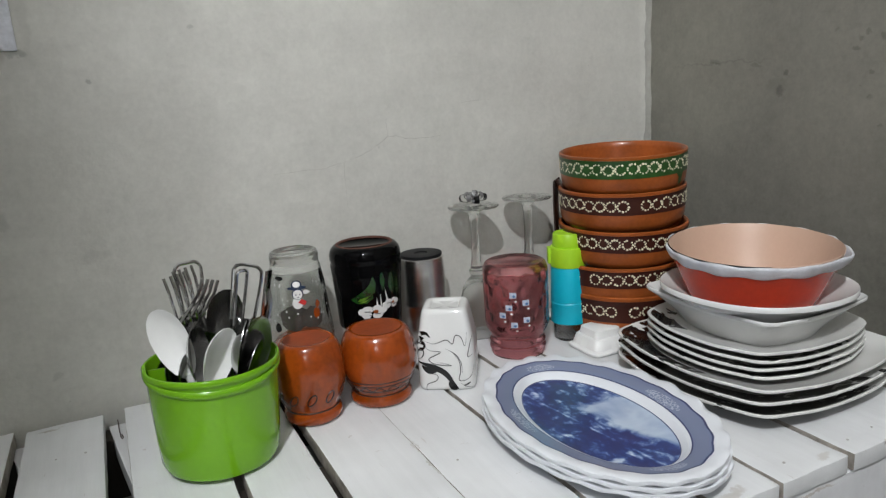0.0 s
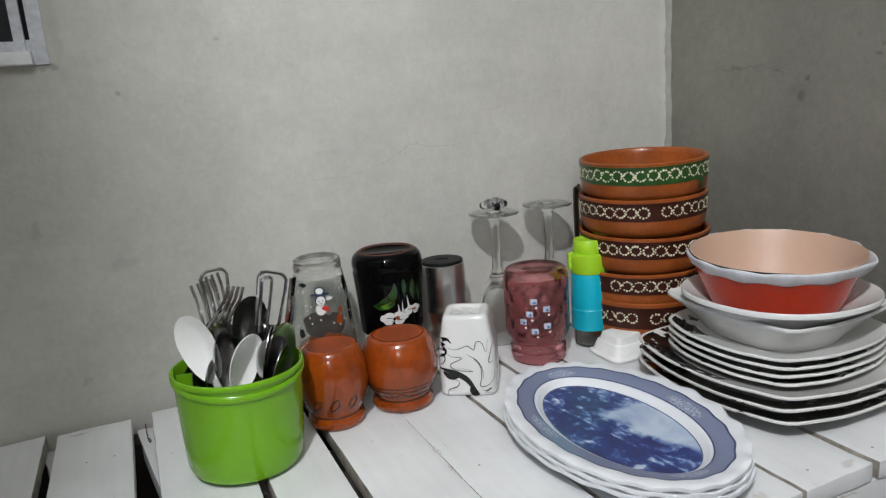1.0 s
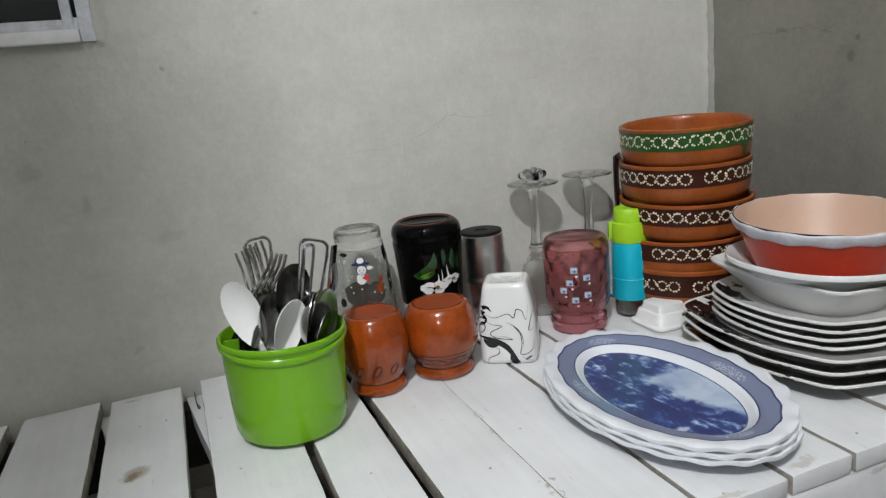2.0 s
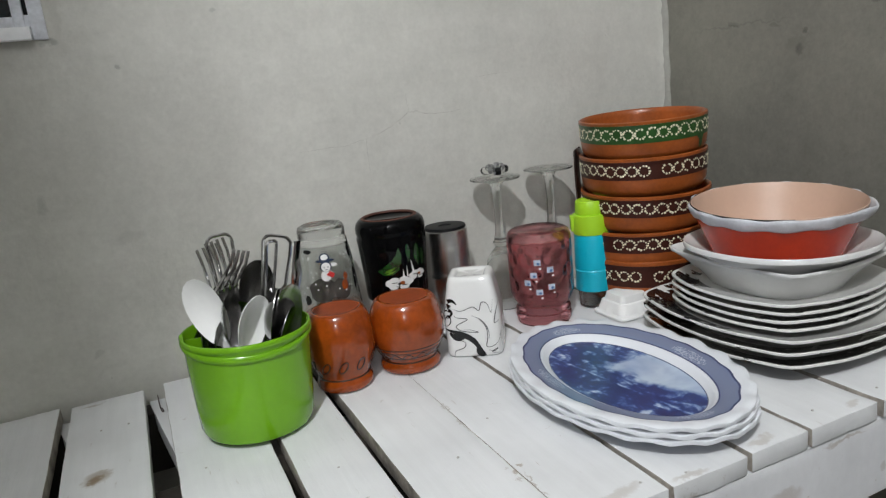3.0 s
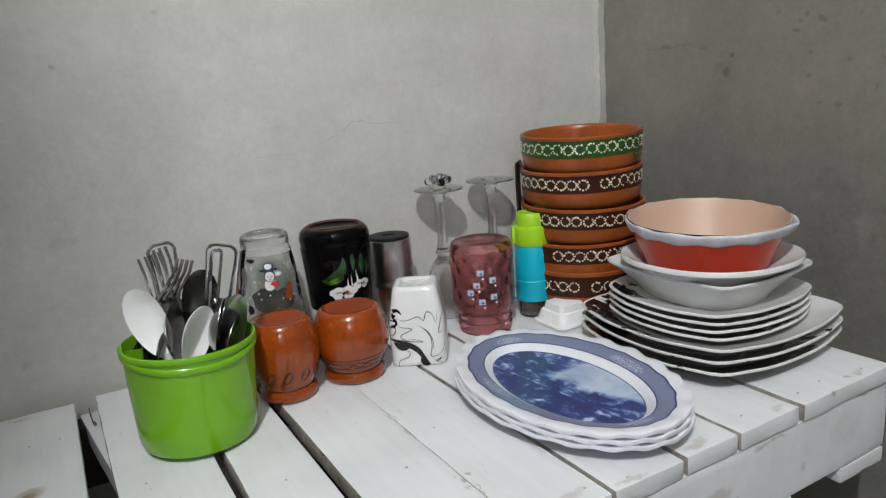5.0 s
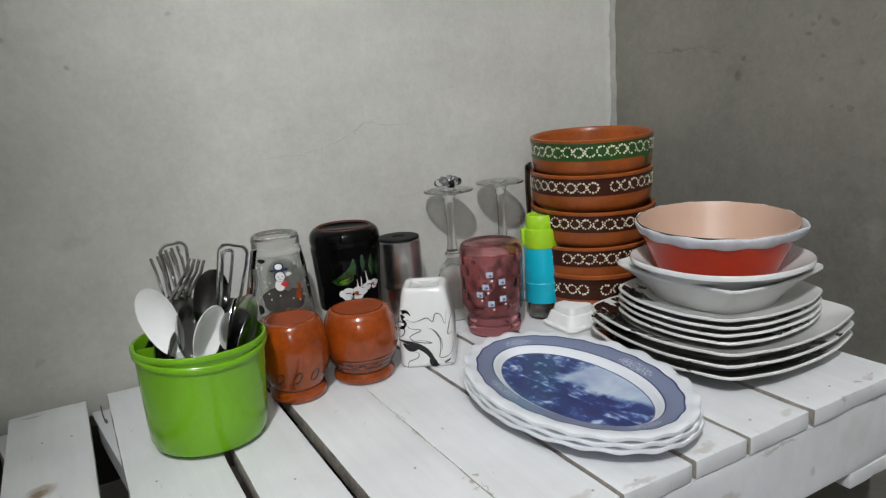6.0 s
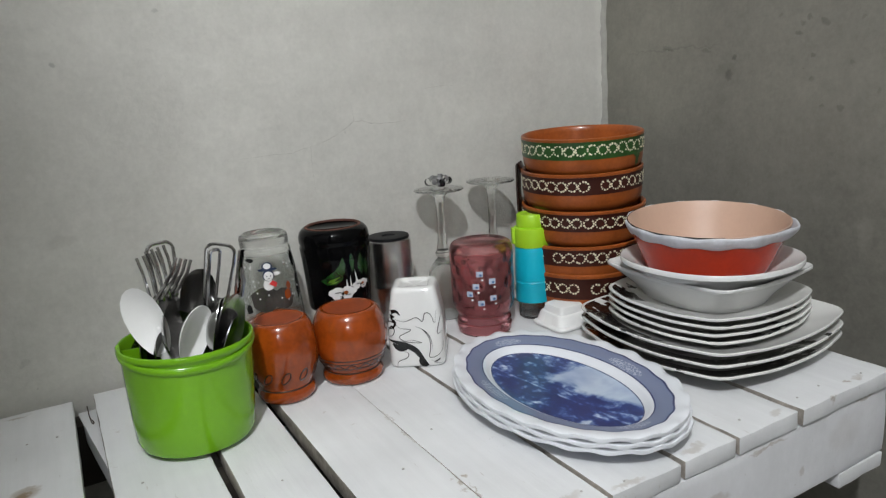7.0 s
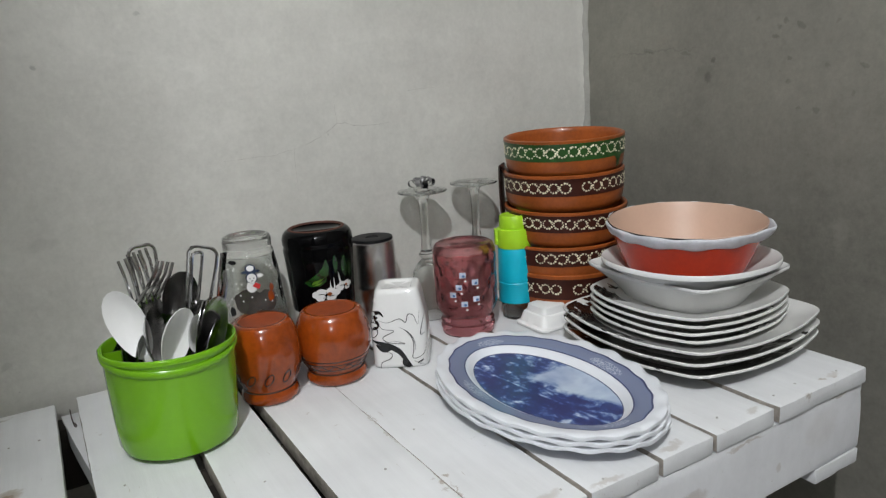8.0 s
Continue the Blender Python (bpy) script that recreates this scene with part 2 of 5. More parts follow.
def painted_wood(name, color, marks=(), upright=False):
    """White brushed-on paint over rough boards: grain along y, worn brown places; marks: knots, smudges, painted-in
    shade.
    """
    m = bpy.data.materials.new(name)
    m.use_nodes = True
    nt = m.node_tree
    p = nt.nodes["Principled BSDF"]
    p.inputs["Roughness"].default_value = 0.6
    p.inputs["Specular IOR Level"].default_value = 0.35
    geo = nt.nodes.new("ShaderNodeNewGeometry")
    info = nt.nodes.new("ShaderNodeObjectInfo")
    mp = nt.nodes.new("ShaderNodeMapping")
    mp.inputs["Scale"].default_value = (90, 6, 60)
    off = nt.nodes.new("ShaderNodeCombineXYZ")
    link(nt, info.outputs["Random"], off.inputs[1])
    add = nt.nodes.new("ShaderNodeVectorMath")
    link(nt, geo.outputs["Position"], add.inputs[0])
    link(nt, off.outputs[0], add.inputs[1])
    link(nt, add.outputs[0], mp.inputs["Vector"])
    grain = nt.nodes.new("ShaderNodeTexNoise")
    grain.inputs["Scale"].default_value, grain.inputs["Detail"].default_value, grain.inputs["Roughness"].default_value = 1.0, 7, 0.65
    link(nt, mp.outputs[0], grain.inputs["Vector"])
    broad = nt.nodes.new("ShaderNodeTexNoise")
    broad.inputs["Scale"].default_value, broad.inputs["Detail"].default_value = 9, 5
    link(nt, add.outputs[0], broad.inputs["Vector"])
    wear = nt.nodes.new("ShaderNodeTexNoise")
    wear.inputs["Scale"].default_value, wear.inputs["Detail"].default_value, wear.inputs["Roughness"].default_value = 34, 8, 0.7
    link(nt, add.outputs[0], wear.inputs["Vector"])
    tone = nt.nodes.new("ShaderNodeMath")
    tone.operation = "MULTIPLY_ADD"
    link(nt, grain.outputs["Fac"], tone.inputs[0])
    tone.inputs[1].default_value = 0.5
    link(nt, broad.outputs["Fac"], tone.inputs[2])
    ramp = nt.nodes.new("ShaderNodeValToRGB")
    ramp.color_ramp.elements[0].position, ramp.color_ramp.elements[1].position = 0.45, 1.0
    ramp.color_ramp.elements[0].color = (*[c * 0.86 for c in color], 1)
    ramp.color_ramp.elements[1].color = (*[min(1, c * 1.06) for c in color], 1)
    link(nt, tone.outputs[0], ramp.inputs[0])
    worn = nt.nodes.new("ShaderNodeMapRange")
    worn.inputs[1].default_value, worn.inputs[2].default_value, worn.inputs[4].default_value = 0.665, 0.74, 0.7
    link(nt, wear.outputs["Fac"], worn.inputs[0])
    mp2 = nt.nodes.new("ShaderNodeMapping")
    mp2.inputs["Scale"].default_value = (260, 34, 260)
    link(nt, add.outputs[0], mp2.inputs["Vector"])
    thin = nt.nodes.new("ShaderNodeTexNoise")
    thin.inputs["Scale"].default_value, thin.inputs["Detail"].default_value = 1.0, 4
    link(nt, mp2.outputs[0], thin.inputs["Vector"])
    scr = nt.nodes.new("ShaderNodeMapRange")
    scr.inputs[1].default_value, scr.inputs[2].default_value, scr.inputs[4].default_value = 0.69, 0.78, 0.5
    link(nt, thin.outputs["Fac"], scr.inputs[0])
    both = nt.nodes.new("ShaderNodeMath")
    both.operation = "MAXIMUM"
    link(nt, worn.outputs[0], both.inputs[0])
    link(nt, scr.outputs[0], both.inputs[1])
    mix = nt.nodes.new("ShaderNodeMix")
    mix.data_type = "RGBA"
    link(nt, both.outputs[0], mix.inputs["Factor"])
    link(nt, ramp.outputs[0], mix.inputs["A"])
    mix.inputs["B"].default_value = (0.3, 0.24, 0.19, 1)
    last = mix.outputs["Result"]
    sep = nt.nodes.new("ShaderNodeSeparateXYZ")
    link(nt, geo.outputs["Position"], sep.inputs[0])

    def math_(op, a, b, c=None):
        n = nt.nodes.new("ShaderNodeMath")
        n.operation = op
        for i, v in enumerate((a, b, c)):
            if v is None:
                continue
            if isinstance(v, (int, float)):
                n.inputs[i].default_value = v
            else:
                link(nt, v, n.inputs[i])
        return n.outputs[0]
    wob = math_("MULTIPLY_ADD", math_("SUBTRACT", wear.outputs["Fac"], 0.5), 0.03, 0)
    for kx, ky, rx, ry, strong in marks:
        dx = math_("DIVIDE", math_("ADD", math_("SUBTRACT", sep.outputs[0], kx), wob), rx)
        dy = math_("DIVIDE", math_("ADD", math_("SUBTRACT", sep.outputs[2 if upright else 1], ky), wob), ry)
        d = math_("ADD", math_("MULTIPLY", dx, dx), math_("MULTIPLY", dy, dy))
        s = nt.nodes.new("ShaderNodeMapRange")
        s.interpolation_type = "SMOOTHSTEP"
        s.inputs[1].default_value, s.inputs[2].default_value, s.inputs[3].default_value, s.inputs[4].default_value = 0.1, 1.3, strong, 0.0
        link(nt, d, s.inputs[0])
        mk = nt.nodes.new("ShaderNodeMix")
        mk.data_type = "RGBA"
        link(nt, s.outputs[0], mk.inputs["Factor"])
        link(nt, last, mk.inputs["A"])
        mk.inputs["B"].default_value = (0.24, 0.17, 0.1, 1)
        last = mk.outputs["Result"]
    link(nt, last, p.inputs["Base Color"])
    b = nt.nodes.new("ShaderNodeBump")
    b.inputs["Strength"].default_value, b.inputs["Distance"].default_value = 0.3, 0.0015
    link(nt, math_("MULTIPLY_ADD", wear.outputs["Fac"], 0.5, grain.outputs["Fac"]), b.inputs["Height"])
    link(nt, b.outputs[0], p.inputs["Normal"])
    return m


LEFT_SPOTS = [(-0.776, 1.1188, 0.0034, 0.0034, 0.26), (-0.665, 1.172, 0.0034, 0.0030, 0.2), (-0.86, 0.80, 0.005, 0.004, 0.12), (-0.62, 1.10, 0.01, 0.008, 0.06), (-0.838, 1.149, 0.010, 0.004, 0.3), (-0.827, 1.19, 0.006, 0.05, 0.08),
              (-0.93, 1.02, 0.016, 0.010, 0.12), (-0.88, 0.98, 0.006, 0.012, 0.14), (-0.80, 0.93, 0.02, 0.006, 0.08), (-0.57, 0.95, 0.03, 0.008, 0.05), (-0.40, 1.0, 0.03, 0.05, -0.04), (-0.33, 0.92, 0.02, 0.008, -0.06), (-0.55, 1.03, 0.02, 0.004, 0.05), (-0.006, 1.15, 0.012, 1.2, -0.08)]
RIGHT_SPOTS_SHADE = [(-0.14, 1.0935, 0.085, 0.0016, 0.16), (-0.131, 1.0955, 0.009, 0.0034, 0.22), (-0.197, 1.0885, 0.008, 0.0030, 0.22), (-0.245, 1.0745, 0.0052, 0.0042, 0.36), (-0.2365, 1.053, 0.0080, 0.0065, 0.26), (-0.232, 1.062, 0.015, 0.012, 0.1),
               (-0.3325, 1.0985, 0.0044, 0.0030, 0.24), (-0.337, 1.110, 0.0034, 0.0030, 0.22), (-0.344, 1.117, 0.0048, 0.0030, 0.24), (-0.3655, 1.108, 0.0050, 0.0038, 0.22), (-0.3507, 1.073, 0.0036, 0.0030, 0.22), (-0.389, 1.0103, 0.0052, 0.0044, 0.23), (-0.366, 1.0135, 0.0036, 0.003, 0.20),
               (-0.352, 1.0447, 0.0040, 0.0032, 0.19), (-0.411, 1.107, 0.0040, 0.0034, 0.20), (-0.004, 1.092, 0.0044, 0.009, 0.25), (-0.427, 0.868, 0.010, 0.022, -0.14), (-0.44, 1.06, 0.004, 0.003, 0.20), (-0.40, 1.06, 0.003, 0.003, 0.17), (-0.43, 1.03, 0.003, 0.004, 0.17), (-0.31, 1.12, 0.004, 0.003, 0.17),
               # first two: painted-in shade low on the wall, painted-in light near the corner
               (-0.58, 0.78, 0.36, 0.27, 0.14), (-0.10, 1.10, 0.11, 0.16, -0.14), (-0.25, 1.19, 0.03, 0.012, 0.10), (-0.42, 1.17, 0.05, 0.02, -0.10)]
M_WALL_L = plaster("grey_plaster", (0.54, 0.535, 0.495), 0.38, LEFT_SPOTS, 0)
M_WALL_R = plaster("raw_cement", (0.196, 0.189, 0.162), 0.55, RIGHT_SPOTS_SHADE, 1)
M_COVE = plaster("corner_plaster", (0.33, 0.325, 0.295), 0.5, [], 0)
M_CEIL = material("ceiling_paint", (0.60, 0.595, 0.58), 0.9, vary=0.1, scale=4)
M_ROOM = material("dull_wall_paint", (0.20, 0.195, 0.185), 0.9, vary=0.15, scale=4)
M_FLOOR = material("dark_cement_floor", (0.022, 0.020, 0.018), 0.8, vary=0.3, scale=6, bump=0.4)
# second mark: soft shade at the board's right end, put into the paint
FRONT_KNOTS_SHADE = [(-0.345, 0.694, 0.022, 0.010, 0.35), (-0.15, 0.70, 0.03, 0.022, 0.12), (-0.42, 0.705, 0.012, 0.003, 0.4), (-0.27, 0.727, 0.03, 0.002, 0.45), (-0.12, 0.728, 0.02, 0.002, 0.45), (-0.47, 0.728, 0.03, 0.002, 0.4), (-0.22, 0.68, 0.004, 0.006, 0.3)]
M_WOOD = painted_wood("white_painted_boards", (0.72, 0.73, 0.74), [(-0.8680, -0.2110, 0.0130, 0.0130, 0.6), (-0.8690, -0.2150, 0.0065, 0.0065, 0.9), (-0.8775, -0.0285, 0.012, 0.0020, 0.45), (-0.444, -0.503, 0.020, 0.0035, 0.35), (-0.140, -0.497, 0.006, 0.0025, 0.6), (-0.5505, -0.30, 0.0012, 0.05, 0.35), (-0.547, -0.417, 0.004, 0.003, 0.6), (-0.546, -0.445, 0.0014, 0.02, 0.5), (-0.36, -0.494, 0.016, 0.005, 0.35), (-0.25, -0.495, 0.008, 0.004, 0.3), (-0.12, -0.494, 0.01, 0.004, 0.3), (-0.5, -0.49, 0.02, 0.006, 0.3), (-0.31, -0.43, 0.002, 0.012, 0.4), (-0.215, -0.40, 0.003, 0.010, 0.35), (-0.39, -0.46, 0.002, 0.008, 0.4)])
M_FRONT = painted_wood("white_painted_front", (0.74, 0.75, 0.77), FRONT_KNOTS_SHADE, True)
# near-black colour stands in for shade inside the board gaps; legs share it
M_SHADEWOOD = material("shade_dark_wood", (0.028, 0.022, 0.017), 0.8, vary=0.3, scale=20, bump=0.5)
M_SIDE = material("bare_board_side", (0.33, 0.30, 0.265), 0.8, vary=0.6, scale=40, bump=0.4)
M_NAIL = material("painted_nail", (0.40, 0.39, 0.37), 0.7)
M_GREEN = material("lime_plastic", (0.155, 0.385, 0.008), 0.2, vary=0.05, scale=14, spec=0.5)
M_LIME = material("bright_lime_plastic", (0.37, 0.66, 0.02), 0.42, vary=0.05)
M_CYAN = material("turquoise_plastic", (0.0, 0.45, 0.60), 0.42, vary=0.05)
M_WHITEPL = material("white_plastic", (0.9, 0.9, 0.89), 0.25, vary=0.03)
M_STEEL = material("brushed_steel", (0.66, 0.655, 0.65), 0.15, metal=1.0, vary=0.08, scale=60)
M_STEELD = material("worn_steel", (0.42, 0.415, 0.41), 0.2, metal=1.0, vary=0.15, scale=60)
M_CLAY = material("glazed_clay", (0.26, 0.045, 0.004), 0.17, vary=0.42, scale=26, spec=0.45, coat=0.4, bump=0.05, bump_scale=40)
M_CLAYD = material("bowl_clay", (0.29, 0.074, 0.016), 0.3, vary=0.36, scale=26, spec=0.35, coat=0.08, bump=0.08, bump_scale=60)
M_BROWN = material("dark_brown_glaze", (0.03, 0.011, 0.007), 0.3, vary=0.2, coat=0.4)
M_BAND_G = material("green_glaze", (0.020, 0.075, 0.014), 0.35, vary=0.45, scale=35, coat=0.15)
M_BAND_B = material("brown_glaze", (0.042, 0.010, 0.006), 0.42, vary=0.3, scale=35, spec=0.3)
M_DOT = material("cream_slip_paint", (0.72, 0.68, 0.50), 0.5, vary=0.1)
M_BLACK = material("black_glaze", (0.002, 0.002, 0.0023), 0.07, vary=0.1, spec=0.12)
M_BLACKP = material("black_plastic", (0.008, 0.008, 0.009), 0.45, vary=0.1, spec=0.15)
M_BARE = material("bare_fired_clay", (0.085, 0.028, 0.016), 0.7, vary=0.3, scale=60)
M_LEAFL = material("pale_leaf_green_glaze", (0.10, 0.23, 0.02), 0.25, vary=0.6, scale=90)
M_LEAF = material("leaf_green_glaze", (0.009, 0.045, 0.008), 0.2, vary=0.8, scale=90, coat=0.3)
M_PAINTW = material("white_glaze_paint", (0.75, 0.75, 0.74), 0.3, vary=0.05)
M_RED = material("red_paint", (0.55, 0.03, 0.03), 0.4)
M_SEEDARK = material("see_through_grey", (0.085, 0.074, 0.066), 0.5, vary=0.5, scale=60)
M_NAVY = material("navy_paint", (0.015, 0.03, 0.07), 0.4)
M_BLUEP = material("blue_paint", (0.05, 0.13, 0.30), 0.4)
M_CERAM = material("white_glazed_ceramic", (0.74, 0.74, 0.73), 0.16, vary=0.03, coat=0.3)
M_FOAM = material("white_foam", (0.83, 0.83, 0.82), 0.55, vary=0.04)
M_INK = material("black_transfer_print", (0.008, 0.008, 0.009), 0.25)
M_INKG = material("grey_transfer_print", (0.035, 0.035, 0.037), 0.3)
M_PEACH = material("peach_glaze", (0.54, 0.365, 0.275), 0.42, vary=0.06, scale=14)
M_REDGLAZE = material("red_orange_glaze", (0.44, 0.028, 0.004), 0.25, vary=0.18, scale=20, coat=0.15)
M_LIP = material("grey_white_glaze", (0.60, 0.61, 0.65), 0.35, vary=0.16, scale=60, coat=0.05)
M_GLASS = glass("clear_glass", (0.985, 0.995, 0.99), 0.8, 0.995, 0.0)
M_WINE = glass("thin_stem_glass", (0.99, 0.995, 0.99), 0.93, 0.98, 0.0)
M_PINK = glass("pink_glass", (0.965, 0.735, 0.75), 0.94, 0.99, 0.0)
M_FOOTGLASS = glass("thin_foot_glass", (0.985, 0.99, 0.985), 0.55, 0.97, 0.0)
M_FLASK = material("lathe_brushed_steel", (0.80, 0.79, 0.78), 0.26, metal=1.0, vary=0.05, scale=60)
nt = M_FLASK.node_tree
tangent = nt.nodes.new("ShaderNodeTangent")
tangent.direction_type, tangent.axis = "RADIAL", "Z"
link(nt, tangent.outputs[0], nt.nodes["Principled BSDF"].inputs["Tangent"])
nt.nodes["Principled BSDF"].inputs["Anisotropic"].default_value = 0.75
M_LBL = material("pale_blue_print", (0.46, 0.51, 0.62), 0.4, vary=0.3, scale=300)
M_FRAME = material("window_frame_paint", (0.66, 0.68, 0.73), 0.6, vary=0.3, scale=60)
M_SILL = material("white_sill_paint", (0.90, 0.91, 0.93), 0.5, vary=0.08, scale=60)
M_NIGHT = material("dark_pane", (0.004, 0.010, 0.012), 0.08, vary=0.1)
M_RIBBON = material("silver_ribbon", (0.65, 0.65, 0.66), 0.25, metal=0.7, vary=0.1)

# ---- room ----
bm = box(-3.0, -1.45, 0, 0.15, 0, 2.6)
box(-0.837, 0.15, 0, 0.15, 0, 2.6, bm=bm)
box(-1.45, -0.837, 0, 0.15, 0, 1.152, bm=bm)
box(-1.45, -0.837, 0, 0.15, 1.75, 2.6, bm=bm)
wall_north = setting("wall_north", bm, M_WALL_L, "pale grey cement-plastered wall with hairline cracks", "wall")
setting("wall_east", box(0, 0.15, -3.4, 0, 0, 2.6), M_WALL_R, "darker raw cement wall with pits, stains and painted-in light and shade", "wall")
setting("wall_south", box(-3.0, 0.15, -3.55, -3.4, 0, 2.6), M_ROOM, "plain plastered wall behind", "wall")
setting("wall_west", box(-3.15, -3.0, -3.55, 0.15, 0, 2.6), M_ROOM, "plain plastered side wall", "wall")
# unseen slab added to block the bulbs and shade the north wall's left
setting("wall_pier", box(-1.42, -1.1241, -1.18, -1.14, 0, 2.6), M_ROOM, "unseen slab added to shade the left of the wall", "wall")
setting("ceiling", box(-3.15, 0.15, -3.55, 0.15, 2.6, 2.7), M_CEIL, "plain plastered ceiling", "ceiling")
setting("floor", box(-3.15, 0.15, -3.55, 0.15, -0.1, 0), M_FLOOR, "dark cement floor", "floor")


def ribbon(points, width, y):
    """A thin upright strip in the wall's plane along (x, z) points."""
    b = bmesh.new()
    prev = None
    for i, (x, z) in enumerate(points):
        w = width * (0.3 + 0.7 * math.sin(math.pi * (i + 0.5) / len(points)))
        pair = [b.verts.new((x, y, z - w / 2)), b.verts.new((x, y, z + w / 2))]
        if prev:
            b.faces.new((prev[0], pair[0], pair[1], prev[1]))
        prev = pair
    return b


def jag(a, b, n, amp, seed):
    rnd = random.Random(seed)
    return [(a[0] + (b[0] - a[0]) * i / n, a[1] + (b[1] - a[1]) * i / n + rnd.uniform(-amp, amp)) for i in range(n + 1)]


M_CRACK = material("crack_shade", (0.45, 0.44, 0.405), 0.9, vary=0.3, scale=90)
CRACKS = [([(-0.596, 0.9968), (-0.5261, 0.9981), (-0.5028, 1.0027)], 0.0007), ([(-0.5028, 1.0027), (-0.4706, 1.0115), (-0.4391, 1.0296), (-0.4282, 1.0296), (-0.4095, 1.0238), (-0.3638, 1.0237)], 0.0014), ([(-0.330, 1.0647), (-0.285, 1.0667)], 0.0007)]
for k, (line, width) in enumerate(CRACKS):
    points = [line[0]]
    for a, b in zip(line, line[1:]):
        points += jag(a, b, 6, 0.0010, 3 + k)[1:]
    part("hairline_crack", ribbon(points, width, -0.00012), M_CRACK, wall_north, smooth=0)
for k, (a, b) in enumerate([((-0.5028, 1.0020), (-0.5027, 0.9434)), ((-0.4395, 1.0300), (-0.4412, 1.0578))]):
    rnd = random.Random(k)
    bm = bmesh.new()
    last = None
    for i in range(9):
        x, z, w = a[0] + (b[0] - a[0]) * i / 8 + rnd.uniform(-0.0007, 0.0007), a[1] + (b[1] - a[1]) * i / 8, 0.0008 * (1 - i / 9)
        pair = [bm.verts.new((x - w / 2, -0.00014, z)), bm.verts.new((x + w / 2, -0.00014, z))]
        if last:
            bm.faces.new((last[0], last[1], pair[1], pair[0]))
        last = pair
    part("hairline_crack", bm, M_CRACK, wall_north, smooth=0)

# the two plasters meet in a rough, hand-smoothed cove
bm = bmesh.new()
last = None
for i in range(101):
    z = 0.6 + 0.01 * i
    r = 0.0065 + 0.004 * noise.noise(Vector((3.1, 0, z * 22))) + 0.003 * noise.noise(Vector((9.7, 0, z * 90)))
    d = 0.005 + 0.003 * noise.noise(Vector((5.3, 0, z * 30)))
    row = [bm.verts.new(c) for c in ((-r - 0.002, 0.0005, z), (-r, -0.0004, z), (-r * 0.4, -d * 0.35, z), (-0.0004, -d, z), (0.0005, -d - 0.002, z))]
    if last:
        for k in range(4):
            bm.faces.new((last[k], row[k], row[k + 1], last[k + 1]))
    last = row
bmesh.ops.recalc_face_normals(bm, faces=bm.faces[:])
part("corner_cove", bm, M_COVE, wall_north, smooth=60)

win = thing("window_1", "small painted window with dark night pane", "window", kind="structure", at=(0, 0, 0))
part("jamb", box(-0.8512, -0.8371, -0.002, 0.11, 1.1522, 1.749, 0.0006), M_FRAME, win, "grey painted jamb")
part("window_sill", box(-1.449, -0.8518, -0.011, 0.11, 1.1520, 1.1652, 0.002), M_SILL, win, "white painted sill")
part("bottom_rail", box(-1.449, -0.8665, -0.001, 0.05, 1.1654, 1.1764, 0.001), M_FRAME, win)
part("stile", box(-0.8664, -0.8560, -0.001, 0.05, 1.1654, 1.749, 0.001), M_FRAME, win)
part("groove", box(-0.8558, -0.8514, 0.006, 0.05, 1.1780, 1.749), M_BLACKP, win)
part("stop", box(-0.8558, -0.8514, 0.000, 0.05, 1.1654, 1.1778, 0.0005), M_FRAME, win)
part("pane", box(-1.449, -0.8667, 0.02, 0.026, 1.1766, 1.749), M_NIGHT, win, "dark glass pane")

# ---- pallet ----
pallet = thing("pallet_table", "white-painted wooden pallet used as a shelf table", "table")
M_RUST = material("rusty_iron", (0.06, 0.035, 0.025), 0.7, metal=0.4, vary=0.3)


def board(x0, x1, y0, y1, z0, z1, seed=0, along="y", wear=0.0014, round_=0.002):
    """A rough-sawn board with slightly uneven, worn edges."""
    b = box(x0, x1, y0, y1, z0, z1, round_)
    n = 30
    for k in range(1, n):
        if along == "y":
            c, no = (0, y0 + (y1 - y0) * k / n, 0), (0, 1, 0)
        else:
            c, no = (x0 + (x1 - x0) * k / n, 0, 0), (1, 0, 0)
        bmesh.ops.bisect_plane(b, geom=b.verts[:] + b.edges[:] + b.faces[:], plane_co=c, plane_no=no)
    for k in range(1, 7):
        if along == "y":
            c, no = (x0 + (x1 - x0) * k / 7, 0, 0), (1, 0, 0)
        else:
            c, no = (0, 0, z0 + (z1 - z0) * k / 7), (0, 0, 1)
        bmesh.ops.bisect_plane(b, geom=b.verts[:] + b.edges[:] + b.faces[:], plane_co=c, plane_no=no)
    for v in b.verts:
        chip = noise.noise(Vector((v.co.x * 90, v.co.y * 90, v.co.z * 90 + seed * 3.1)))
        if chip > 0.15:
            v.co.z -= wear * 0.9 * chip if v.co.z > (z0 + z1) / 2 else 0.0
            v.co.y += wear * 1.6 * chip if v.co.y < y0 + 0.004 else 0.0
        p = Vector((v.co.x * 38, v.co.y * 38, v.co.z * 38 + seed * 7.3))
        q = noise.noise_vector(p)
        v.co += Vector((q.x * wear * 0.55, q.y * wear * 0.8, q.z * wear * 0.35))
    return b


EDGES = [(-0.2262, -0.0780, -0.508), (-0.3150, -0.2325, -0.507), (-0.3825, -0.3185, -0.506), (-0.4635, -0.3875, -0.507), (-0.5489, -0.4680, -0.506),
         (-0.6305, -0.5493, -0.508), (-0.7065, -0.641, -0.506), (-0.8, -0.7155, -0.507), (-0.8985, -0.822, -0.508), (-0.99, -0.911, -0.506), (-1.085, -1.005, -0.507), (-1.18, -1.1, -0.507)]
